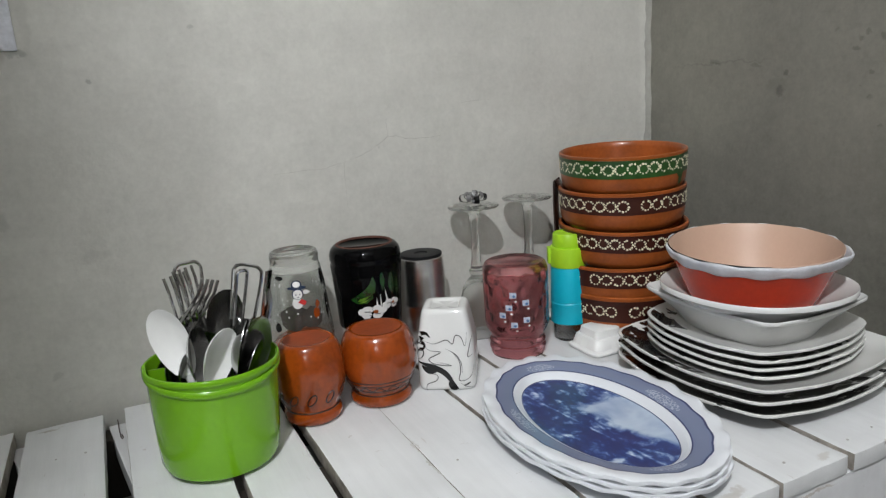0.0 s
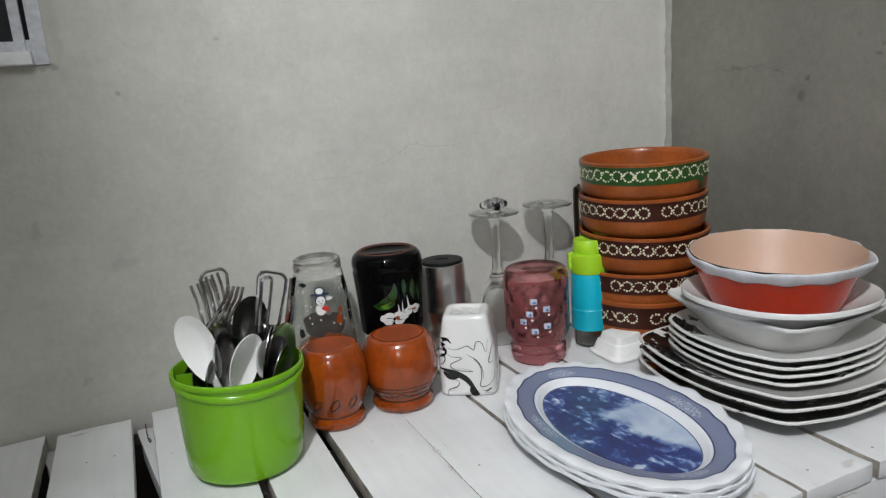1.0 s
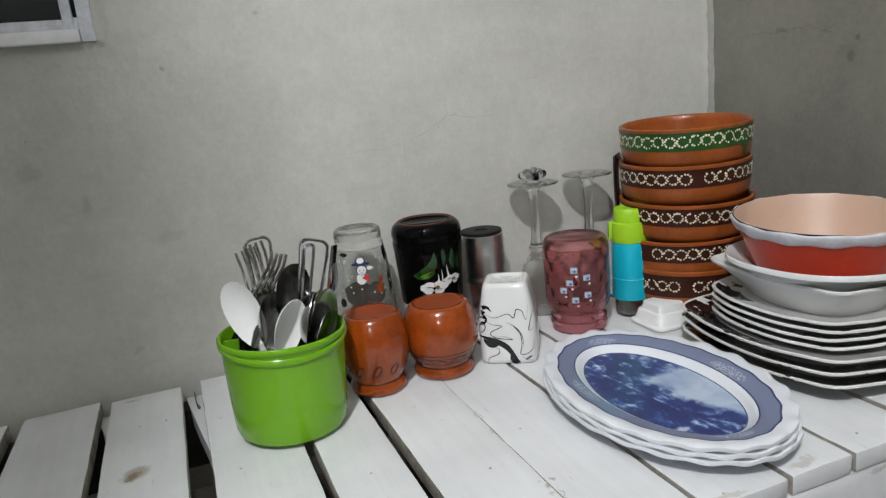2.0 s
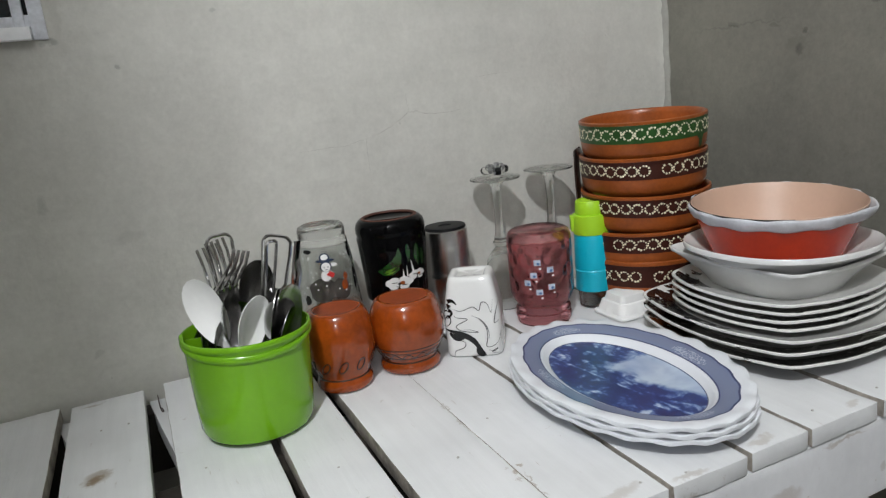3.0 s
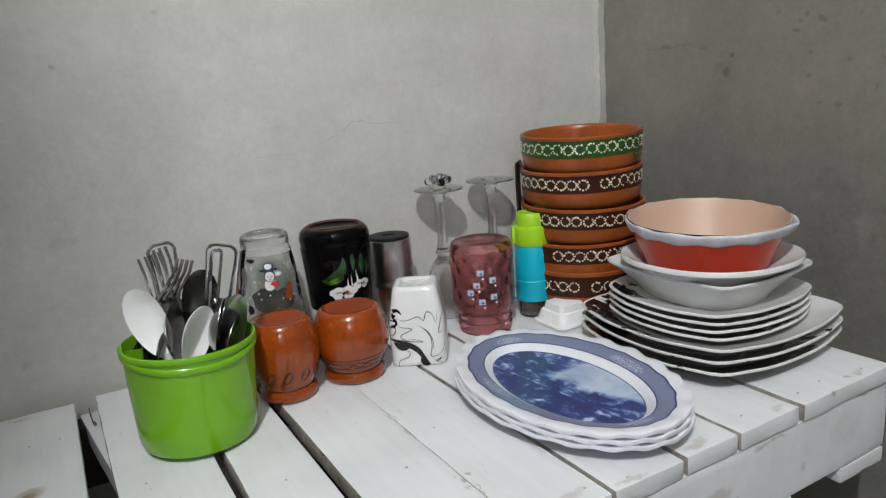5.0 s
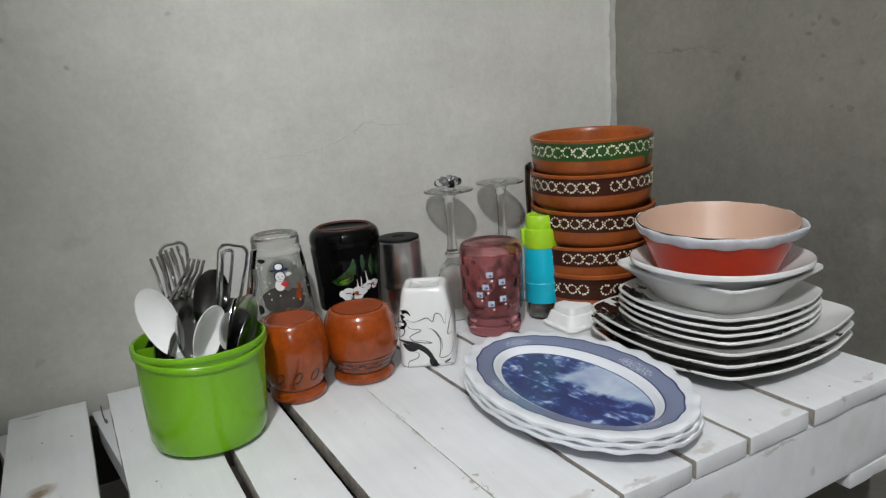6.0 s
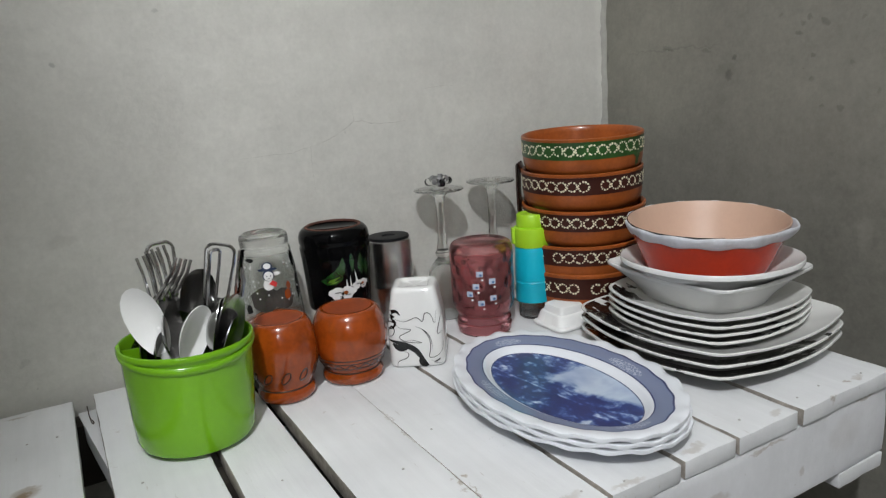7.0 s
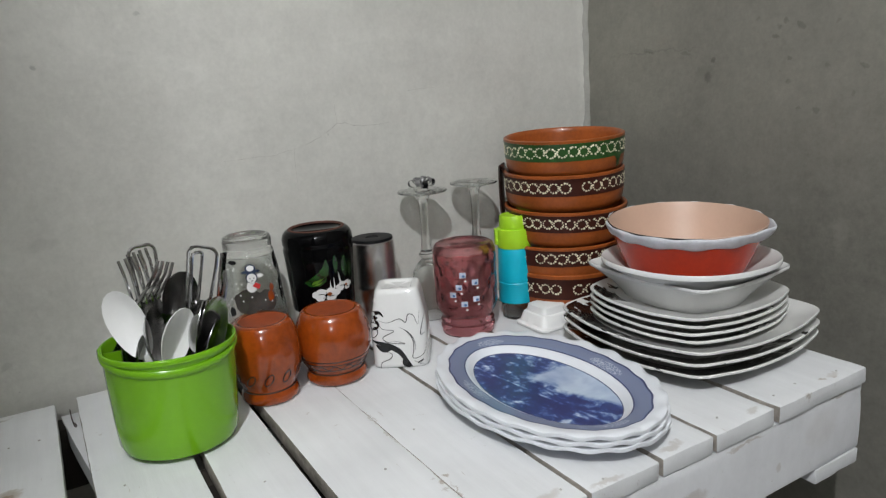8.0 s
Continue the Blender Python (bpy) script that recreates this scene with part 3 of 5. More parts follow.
for k, (x0, x1, yf) in enumerate(EDGES):
    plank = part("top_board", board(x0, x1, yf, -0.008 - 0.004 * (k % 3), TOP - 0.0175, TOP, k, "y", 0.0008 if k in (4, 5) else 0.0012, 0.0007 if k in (4, 5) else 0.002), M_WOOD, pallet, smooth=30)
    plank.data.materials.append(M_SIDE)
    for f in plank.data.polygons:
        if abs(f.normal.x) > 0.93 and k != 8:
            f.material_index = 1
part("front_board", board(-1.18, -0.0785, -0.5048, -0.482, 0.656, TOP - 0.0185, 31, "x", 0.0012), M_FRONT, pallet, smooth=30)
part("middle_board", board(-1.18, -0.104, -0.27, -0.235, 0.656, TOP - 0.0185, 32, "x"), M_SHADEWOOD, pallet, "inner board with gap shade in its colour", smooth=30)
part("back_board", board(-1.18, -0.104, -0.045, -0.012, 0.656, TOP - 0.0215, 33, "x"), M_SHADEWOOD, pallet, "inner board with gap shade in its colour", smooth=30)
for k, (x0, x1) in enumerate([(-0.155, -0.079), (-0.34, -0.236), (-0.62, -0.52), (-1.18, -1.08)]):
    part("bottom_board", board(x0, x1, -0.505, -0.012, 0.638, 0.655, 40 + k), M_WOOD, pallet, smooth=30)
for quad in ([(-0.8187, -0.0125), (-0.785, -0.0125), (-0.785, -0.21), (-0.7985, -0.185), (-0.8095, -0.095)], [(-0.9175, -0.0125), (-0.885, -0.0125), (-0.885, -0.15), (-0.8975, -0.108), (-0.907, -0.060)]):
    bm = bmesh.new()
    lo = [bm.verts.new((x, y, 0.708)) for x, y in quad]
    hi = [bm.verts.new((x, y, 0.7315)) for x, y in quad]
    bm.faces.new(hi)
    bm.faces.new(lo[::-1])
    for i in range(5):
        bm.faces.new((lo[i], lo[(i + 1) % 5], hi[(i + 1) % 5], hi[i]))
    bmesh.ops.recalc_face_normals(bm, faces=bm.faces[:])
    part("splinter_board", bm, M_WOOD, pallet, smooth=0)
part("bent_nail", tube([(-0.8085, -0.012, 0.737), (-0.8082, -0.03, 0.7335), (-0.807, -0.05, 0.7325), (-0.8055, -0.056, 0.7322), (-0.8045, -0.052, 0.7322), (-0.806, -0.044, 0.7325)], 0.0006, 6), M_RUST, pallet, "rusty bent nail")
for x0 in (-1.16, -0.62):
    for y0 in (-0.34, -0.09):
        part("leg", box(x0, x0 + 0.06, y0, y0 + 0.06, 0, 0.637, 0.003), M_SHADEWOOD, pallet, "dark wooden leg")
nails = [(-0.288, -0.485), (-0.209, -0.489), (-0.17, -0.486), (-0.48, -0.488), (-0.443, -0.497), (-0.111, -0.494), (-0.526, -0.326), (-0.58, -0.373), (-0.345, -0.47), (-0.866, -0.1063), (-0.8393, -0.1068), (-0.7764, -0.2554), (-0.673, -0.327)]
for x, y in nails:
    b = revolve([(0, TOP + 0.0006), (0.001, TOP + 0.0006), (0.0014, TOP - 0.0006), (0, TOP - 0.0006)], 10)
    part("nail", b, M_NAIL, pallet, m=Matrix.Translation((x, y, 0)))


def facing(x, y):
    return math.degrees(math.atan2(-0.88 - y, -0.80 - x))


# ---- cutlery pot ----
POT = (-0.7170, -0.197)
FACE = Matrix.Rotation(radians(facing(*POT) + 90), 4, "Z") @ Matrix.Rotation(radians(1.8), 4, "Y")
pot = thing("cutlery_pot", "lime green plastic pot holding cutlery, on the boards", "pot")
pot.matrix_basis = Matrix.Translation((*POT, TOP + 0.0024)) @ FACE
outer = [(0, 0.0005), (0.047, 0.0005), (0.0525, 0.003), (0.0552, 0.009), (0.0568, 0.03), (0.0588, 0.07), (0.0596, 0.0905), (0.0602, 0.0955), (0.0618, 0.0962), (0.0622, 0.0972), (0.0622, 0.0998), (0.0614, 0.1015), (0.06, 0.1018)]
inner = [(0.0588, 0.0995), (0.0575, 0.07), (0.0535, 0.012), (0.048, 0.006), (0, 0.006)]
part("pot_body", revolve(outer + inner, 72), M_GREEN, pot, smooth=35)
wall = bmesh.new()
front, rear = [[wall.verts.new((x, y, z)) for x, z in ((-0.0515, 0.007), (-0.016, 0.007), (-0.016, 0.0955), (-0.0580, 0.0955))] for y in (0.0055, 0.0073)]
wall.faces.new(front)
wall.faces.new(rear[::-1])
for k in range(4):
    wall.faces.new((front[k], rear[k], rear[(k + 1) % 4], front[(k + 1) % 4]))
bmesh.ops.recalc_face_normals(wall, faces=wall.faces[:])
part("divider", wall, M_GREEN, pot, smooth=0)
# the folded-down carrying handle lies round the front, sagging a little
bail = []
for k in range(41):
    a = radians(178 + 184 * k / 40)
    sag = math.sin(math.pi * k / 40) ** 0.8
    bail.append((0.0608 * math.cos(a), 0.0608 * math.sin(a), 0.0984 - 0.0100 * sag - 0.0010 * math.cos(a)))
handle = bmesh.new()
last = None
for x, y, z in bail:
    u = math.hypot(x, y)
    ring = [handle.verts.new((x * (1 + dr / u), y * (1 + dr / u), z + dz)) for dr, dz in ((-0.0024, -0.0028), (0.0004, -0.0033), (0.0016, -0.0018), (0.0017, 0.0016), (0.0004, 0.0033), (-0.0024, 0.0030))]
    if last:
        for q in range(6):
            handle.faces.new((last[q], last[(q + 1) % 6], ring[(q + 1) % 6], ring[q]))
    else:
        handle.faces.new(ring)
    last = ring
handle.faces.new(last[::-1])
bmesh.ops.recalc_face_normals(handle, faces=handle.faces[:])
part("carrying_handle", handle, M_GREEN, pot, "folded-down lime handle", smooth=50)


def bowl_of_spoon(bm, L, W, depth, top):
    """The hollow end of a spoon in the x-z plane, hollow towards -y, its tip at z = top."""
    R, S = 6, 22
    for side, off in ((0, 0.0), (1, 0.0011)):
        rings = []
        for i in range(R + 1):
            rho = i / R
            ring = []
            for k in range(S):
                a = 2 * math.pi * k / S
                x = W / 2 * rho * math.cos(a) * (1 + 0.12 * math.sin(a))
                z = top - L / 2 + L / 2 * rho * math.sin(a)
                y = depth * (1 - rho ** 2.2) + off * (1 if rho < 1 else 0.6)
                ring.append(bm.verts.new((x, y, z)))
            rings.append(ring)
        for A, B in zip(rings, rings[1:]):
            for k in range(S):
                bm.faces.new((A[k], A[(k + 1) % S], B[(k + 1) % S], B[k]))
        if side == 0:
            edge = rings[-1]
        else:
            for k in range(S):
                bm.faces.new((edge[k], edge[(k + 1) % S], rings[-1][(k + 1) % S], rings[-1][k]))
    bmesh.ops.remove_doubles(bm, verts=bm.verts, dist=1e-6)


def handle_bar(bm, z0, z1, w0, w1, t=0.0018, bow=0.006):
    prev = None
    n = 8
    for i in range(n + 1):
        s = i / n
        z, w = z0 + (z1 - z0) * s, w0 + (w1 - w0) * s
        y = bow * math.sin(math.pi * s)
        ring = [bm.verts.new((sx * w / 2, y + sy * t / 2, z)) for sx, sy in ((-1, -0.5), (0, -1), (1, -0.5), (1, 0.5), (0, 1), (-1, 0.5))]
        if prev:
            for k in range(6):
                bm.faces.new((prev[k], prev[(k + 1) % 6], ring[(k + 1) % 6], ring[k]))
        else:
            bm.faces.new(ring[::-1])
        prev = ring
    bm.faces.new(prev)


def spoon(mat, label, foot, tip, twist, L=0.062, W=0.04, depth=0.008):
    """foot, tip: ends of the spoon, (right, back, up) from the middle of the pot's rim as seen from the front."""
    length = (Vector(tip) - Vector(foot)).length
    ob = thing("spoon", label, "spoon", "cutlery in the pot")
    bm = bmesh.new()
    bowl_of_spoon(bm, L, W, depth, length)
    part("spoon_bowl", bm, mat, ob)
    bm = bmesh.new()
    handle_bar(bm, 0, length - L + 0.004, 0.011, 0.007)
    part("handle", bm, mat, ob)
    place(ob, foot, tip, twist)
    return ob




def place(ob, foot, tip, twist):
    f, t = Vector(foot), Vector(tip)
    d = (t - f).normalized()
    y = Vector((0, 1, 0))
    y = (y - d * y.dot(d)).normalized()
    x = y.cross(d)
    rot = Matrix((x, y, d)).transposed().to_4x4()
    ob.matrix_basis = Matrix.Translation((*POT, TOP + 0.0104)) @ FACE @ Matrix.Translation(f) @ rot @ pose(0, 0, 0, 0, 0, twist)


def fork(label, foot, tip, twist, mat):
    length = (Vector(tip) - Vector(foot)).length
    ob = thing("fork", label, "fork", "cutlery in the pot")
    bm = bmesh.new()
    handle_bar(bm, 0, length - 0.07, 0.012, 0.007)
    part("handle", bm, mat, ob)
    bm = bmesh.new()
    prev = None
    for i in range(7):
        s = i / 6
        w = 0.007 + 0.016 * math.sin(min(1, s * 1.15) * math.pi / 2)
        z = length - 0.072 + 0.026 * s
        ring = [bm.verts.new((sx * w / 2, 0.003 * math.sin(math.pi * s) + sy * 0.0008, z)) for sx, sy in ((-1, -1), (1, -1), (1, 1), (-1, 1))]
        if prev:
            for k in range(4):
                bm.faces.new((prev[k], prev[(k + 1) % 4], ring[(k + 1) % 4], ring[k]))
        prev = ring
    bm.faces.new(prev)
    part("shoulder", bm, mat, ob)
    for k in range(4):
        x = (k - 1.5) * 0.0062
        part("tine", tube([(x, 0, length - 0.048), (x, -0.003, length - 0.03), (x, -0.004, length - 0.012), (x, -0.001, length)], 0.0016, 6), mat, ob)
    place(ob, foot, tip, twist)
    return ob


def loop_handle(label, foot, tip, twist, width, mat, drop=0.055, rad=0.0017):
    """A utensil whose end is a bent wire loop."""
    length = (Vector(tip) - Vector(foot)).length
    ob = thing("loop_utensil", label, "utensil", "cutlery in the pot")
    w, c = width / 2, width * 0.3
    pts = [(-w * 0.8, 0, length - drop), (-w, 0, length - c)] + arc(-w + c, length - c, c, 180, 90, 5)[1:] + arc(w - c, length - c, c, 90, 0, 5) + [(w, 0, length - c - 0.01), (w * 0.8, 0, length - drop)]
    part("wire_loop", tube(pts, rad, 8), mat, ob)
    bm = bmesh.new()
    handle_bar(bm, 0, length - drop + 0.002, 0.012, width * 0.85, 0.002)
    part("shank", bm, mat, ob)
    place(ob, foot, tip, twist)
    return ob


spoon(M_WHITEPL, "white plastic spoon leaning out of the green pot", (0.004, -0.030, 0.012), (-0.043, -0.018, 0.151), -14, 0.070, 0.034, 0.009)
spoon(M_WHITEPL, "white plastic spoon turned half sideways", (-0.018, -0.026, 0.010), (0.0155, -0.040, 0.1325), 40, 0.062, 0.036, 0.010)
spoon(M_STEELD, "steel serving spoon standing upright", (-0.003, 0.03, 0.01), (0.0205, 0.012, 0.1545), 8, 0.064, 0.034, 0.008)
spoon(M_STEELD, "steel spoon seen nearly edge-on", (0.0, -0.02, 0.01), (-0.012, -0.027, 0.134), 64, 0.064, 0.038, 0.009)
spoon(M_STEELD, "steel spoon with a dull hollow", (0.018, -0.01, 0.01), (0.0465, -0.024, 0.1345), 34, 0.064, 0.034, 0.009)
spoon(M_STEELD, "dark steel spoon seen edge-on", (0.012, -0.012, 0.01), (0.034, -0.026, 0.132), 74, 0.062, 0.036, 0.010)
spoon(M_STEELD, "dark steel spoon behind another", (0.014, -0.005, 0.01), (0.040, -0.018, 0.133), 70, 0.062, 0.036, 0.010)
spoon(M_STEELD, "dull steel spoon half hidden in the pot", (-0.01, -0.012, 0.008), (-0.021, -0.028, 0.110), 58, 0.058, 0.034, 0.009)
spoon(M_STEELD, "dark steel spoon deep in the pot", (-0.02, 0.01, 0.008), (-0.014, 0.012, 0.138), 25, 0.06, 0.036, 0.009)
fork("steel fork with its tines up", (0.004, 0.015, 0.01), (-0.025, 0.004, 0.176), 18, M_STEEL)
fork("steel fork leaning behind another fork", (0.002, 0.02, 0.01), (-0.018, 0.014, 0.179), 30, M_STEEL)
fork("small steel fork leaning across", (-0.055, 0.02, 0.06), (0.006, 0.006, 0.168), 40, M_STEEL)
fork("steel fork at the side of the pot", (0.03, 0.0, 0.01), (0.057, 0.004, 0.150), 80, M_STEELD)
loop_handle("steel tongs with a bent wire loop end", (0.01, 0.02, 0.01), (0.042, 0.010, 0.176), -14, 0.027, M_STEEL)
loop_handle("steel strainer with a wire loop handle", (-0.01, 0.03, 0.01), (-0.013, 0.022, 0.182), 20, 0.025, M_STEEL)
loop_handle("narrow wire loop of a steel whisk", (0.008, 0.015, 0.01), (0.036, 0.008, 0.172), 40, 0.013, M_STEEL)
for fx, fy, tx, ty, tz, tw in ((-0.02, -0.01, -0.034, -0.006, 0.108, 60), (-0.01, 0.02, -0.004, 0.004, 0.118, 15), (0.005, 0.0, 0.006, -0.012, 0.112, 50), (0.02, 0.02, 0.030, 0.004, 0.120, 20),
                               (0.025, 0.0, 0.048, 0.010, 0.122, 35), (0.01, -0.03, 0.046, -0.022, 0.112, 66), (0.02, 0.01, 0.020, -0.004, 0.116, 30), (-0.02, 0.02, -0.030, 0.020, 0.118, 10)):
    spoon(M_STEELD, "dark steel spoon deep in the pot", (fx, fy, 0.008), (tx, ty, tz), tw, 0.06, 0.036, 0.008)
kn = thing("table_knife", "steel table knife standing in the pot", "knife", "cutlery in the pot")
part("blade", box(-0.008, 0.008, -0.0006, 0.0006, 0.06, 0.158, 0.0005), M_STEEL, kn)
part("handle", box(-0.006, 0.006, -0.0025, 0.0025, 0, 0.06, 0.001), M_STEELD, kn)
place(kn, (0.03, 0.01, 0.012), (0.060, 0.02, 0.16), 62)


# ---- clay cups ----
M_FOOT = material("unglazed_clay", (0.24, 0.040, 0.004), 0.6, vary=0.35, scale=40)
CUP = [(0, 0.0003), (0.0265, 0.0003), (0.0303, 0.0018), (0.0320, 0.0055), (0.0314, 0.0105), (0.0287, 0.0150), (0.0289, 0.0168), (0.0317, 0.022), (0.0360, 0.031), (0.0386, 0.042), (0.0392, 0.055), (0.0375, 0.068), (0.0345, 0.078), (0.0318, 0.0835), (0.0296, 0.0858), (0.0272, 0.0866), (0.0245, 0.0860), (0, 0.0835)]


def clay_cup(x, y, label, lines, scale=1.0, tilt=(0, 0, 0), wide=1.0):
    ob = thing("clay_cup", label, "cup", "clay cups", at=(x, y, TOP), turn=tilt)
    prof = [(r * scale * wide, z * scale) for r, z in CUP]
    part("cup_body", revolve(prof[:-1] + [(prof[-2][0], prof[-2][1] - 0.004), (0, prof[-2][1] - 0.004)], 64), M_CLAY, ob, smooth=60)
    part("bare_foot", revolve([(0, prof[-1][1]), (prof[-2][0] + 0.0006, prof[-2][1] + 0.0004), (prof[-2][0] - 0.002, prof[-2][1] - 0.002), (0, prof[-1][1] - 0.002)], 64), M_FOOT, ob, "matt unglazed clay foot")
    rad = lookup(prof[1:15])
    fa = facing(x, y)
    if lines == "loops":
        for k in range(7):
            c = (k - 3) * 0.019 * scale
            b = bmesh.new()
            pts = []
            for i in range(15):
                a = 2 * math.pi * i / 14
                u, h = c + 0.0042 * math.cos(a) + 0.003 * math.sin(a), (0.031 + 0.0065 * math.sin(a)) * scale
                r = rad(h) + 0.0002
                pts.append((r * math.cos(radians(fa) + u / r), r * math.sin(radians(fa) + u / r), h))
            part("painted_loop", tube(pts, 0.0007, 5, b), M_BROWN, ob)
    else:
        for h in (0.033, 0.0285, 0.021):
            r = rad(h * scale) + 0.0001
            pts = [(r * math.cos(2 * math.pi * i / 48), r * math.sin(2 * math.pi * i / 48), h * scale) for i in range(49)]
            part("painted_line", tube(pts, 0.0006, 5), M_BROWN, ob)
        pts = []
        for i in range(145):
            h = (0.0245 + 0.0024 * math.sin(i / 144 * 2 * math.pi * 15)) * scale
            r = rad(h) + 0.0001
            pts.append((r * math.cos(2 * math.pi * i / 144), r * math.sin(2 * math.pi * i / 144), h))
        part("painted_wave", tube(pts, 0.0006, 5), M_BROWN, ob)
    r = rad(0.0145 * scale)
    part("groove_line", tube([(r * math.cos(2 * math.pi * i / 48), r * math.sin(2 * math.pi * i / 48), 0.0146 * scale) for i in range(49)], 0.0009, 5), M_BROWN, ob)
    return ob


clay_cup(-0.6142, -0.1585, "orange glazed clay cup upside down with painted loops", "loops", 1.03, wide=0.95)
clay_cup(-0.5343, -0.1555, "orange glazed clay cup upside down with a wavy line", "wave", 0.965, (0, 0, 25), 1.135)
clay_cup(-0.5975, -0.0745, "orange clay cup under the glass tumbler", "wave", 0.80, (0, 0, 0), 1.18)
clay_cup(-0.5095, -0.069, "orange clay cup under the black mug", "loops", 0.70)
CUP_TOP = TOP + 0.70 * 0.0862 + 0.0006

# ---- tumbler with a painted winter figure ----
tum = thing("glass_tumbler", "clear glass tumbler upside down with printed snow scene", "glass", at=(-0.5975, -0.0745, CUP_TOP))
tum.scale = (0.97, 0.97, 1.12)
T = [(0.0385, 0), (0.0388, 0.004), (0.036, 0.03), (0.0330, 0.062), (0.0304, 0.0745)]
Ti = [(0.0285, 0.0745), (0.0308, 0.062), (0.0342, 0.03), (0.0370, 0.002)]
TB = [(0, 0.0738), (0.022, 0.0742), (0.0304, 0.0750), (0.0296, 0.0790), (0.0284, 0.0805), (0.0288, 0.084), (0.0288, 0.090), (0.0275, 0.0935), (0.024, 0.095), (0.019, 0.0925), (0, 0.0915)]
part("glass_body", revolve(T + Ti, 64), M_GLASS, tum, smooth=50)
part("thick_base", revolve(TB, 64), M_WINE, tum, "thick clear glass base", smooth=50)
rad0 = lookup(T[:5])


def rad(h):
    return rad0(h + 0.017) - 0.0004


fa = facing(-0.5975, -0.0745) + 2
FIG = Matrix.Translation((0, 0, 0.017))
# added dark patches stand in for darkness seen through the glass
part("painted_ground", wrap([blob(-0.008, 0.014, 0.018, 0.0125, 20, 0.10, 41), blob(0.014, 0.013, 0.014, 0.0115, 18, 0.12, 42)], rad, fa, 0.0002), M_SEEDARK, tum, "added dark patches for darkness behind the glass", smooth=0, m=FIG)
part("painted_body", wrap([blob(-0.002, 0.029, 0.0062, 0.0060), blob(0.0085, 0.0395, 0.0036, 0.0022)], rad, fa), M_PAINTW, tum, "white painted round shapes", smooth=0, m=FIG)
part("painted_hat", wrap([blob(-0.0015, 0.0445, 0.0115, 0.0019), blob(-0.0015, 0.0475, 0.0062, 0.0048, 14), blob(-0.001, 0.0385, 0.0068, 0.0058, 14)], rad, fa, 0.0009), M_NAVY, tum, "dark blue painted hat", smooth=0, m=FIG)
part("painted_face", wrap([blob(-0.001, 0.0380, 0.0056, 0.0048, 14), blob(-0.0015, 0.0482, 0.0044, 0.0030, 12)], rad, fa, 0.0014), M_PAINTW, tum, "white painted face and cap", smooth=0, m=FIG)
part("painted_eyes", wrap([blob(-0.003, 0.0380, 0.0007, 0.0008, 6), blob(0.0015, 0.0380, 0.0007, 0.0008, 6), blob(-0.0008, 0.0355, 0.0018, 0.0004, 6)], rad, fa, 0.0019), M_NAVY, tum, smooth=0, m=FIG)
part("painted_scarf", wrap([[(-0.0015, 0.030), (0.006, 0.026), (0.0085, 0.030), (0.003, 0.0335)]], rad, fa, 0.0014), M_RED, tum, "red painted patch", smooth=0, m=FIG)
rnd = random.Random(5)
part("painted_flakes", wrap([blob(rnd.uniform(-0.05, 0.05), rnd.uniform(0.008, 0.05), 0.0011, 0.0011, 6) for _ in range(34)], rad, fa), M_PAINTW, tum, "white painted dots", smooth=0, m=FIG)
for shape in (blob(0.020, 0.016, 0.0042, 0.0060, 14, 0.16, 3), blob(0.022, 0.025, 0.003, 0.004, 12, 0.16, 6)):
    part("painted_bush", wrap([shape], rad, fa), M_CLAY, tum, "orange painted shape", smooth=0, m=FIG)
for shape in (blob(0.0345, 0.050, 0.0040, 0.0085, 12, 0.2, 5), blob(0.0385, 0.020, 0.0035, 0.014, 12, 0.2, 8), blob(-0.022, 0.0545, 0.006, 0.0022, 12, 0.2, 9), blob(-0.030, 0.004, 0.005, 0.005, 12, 0.2, 7)):
    part("painted_tree", wrap([shape], rad, fa), M_INK, tum, "dark painted shape", smooth=0, m=FIG)

# ---- black mug ----
mug = thing("black_mug", "glossy black mug upside down with painted white and green shapes", "mug", at=(-0.5095, -0.069, CUP_TOP))
G = [(0, 0.008), (0.034, 0.007), (0.0365, 0.0), (0.038, 0.0), (0.0388, 0.004), (0.0398, 0.03), (0.0418, 0.06), (0.0432, 0.076), (0.0418, 0.0795), (0.0432, 0.083), (0.0432, 0.089), (0.0415, 0.0945), (0.038, 0.0985), (0.0345, 0.1)]
part("mug_body", revolve(G + [(0.032, 0.0995), (0.029, 0.0968), (0, 0.0965)], 64), M_BLACK, mug, smooth=50)
part("foot_ring", tube([(0.0330 * math.cos(2 * math.pi * i / 48), 0.0330 * math.sin(2 * math.pi * i / 48), 0.0990) for i in range(49)], 0.0021, 8), M_BARE, mug, "bare clay foot ring")
rad = lookup(G[4:12])
fa = facing(-0.5095, -0.069)
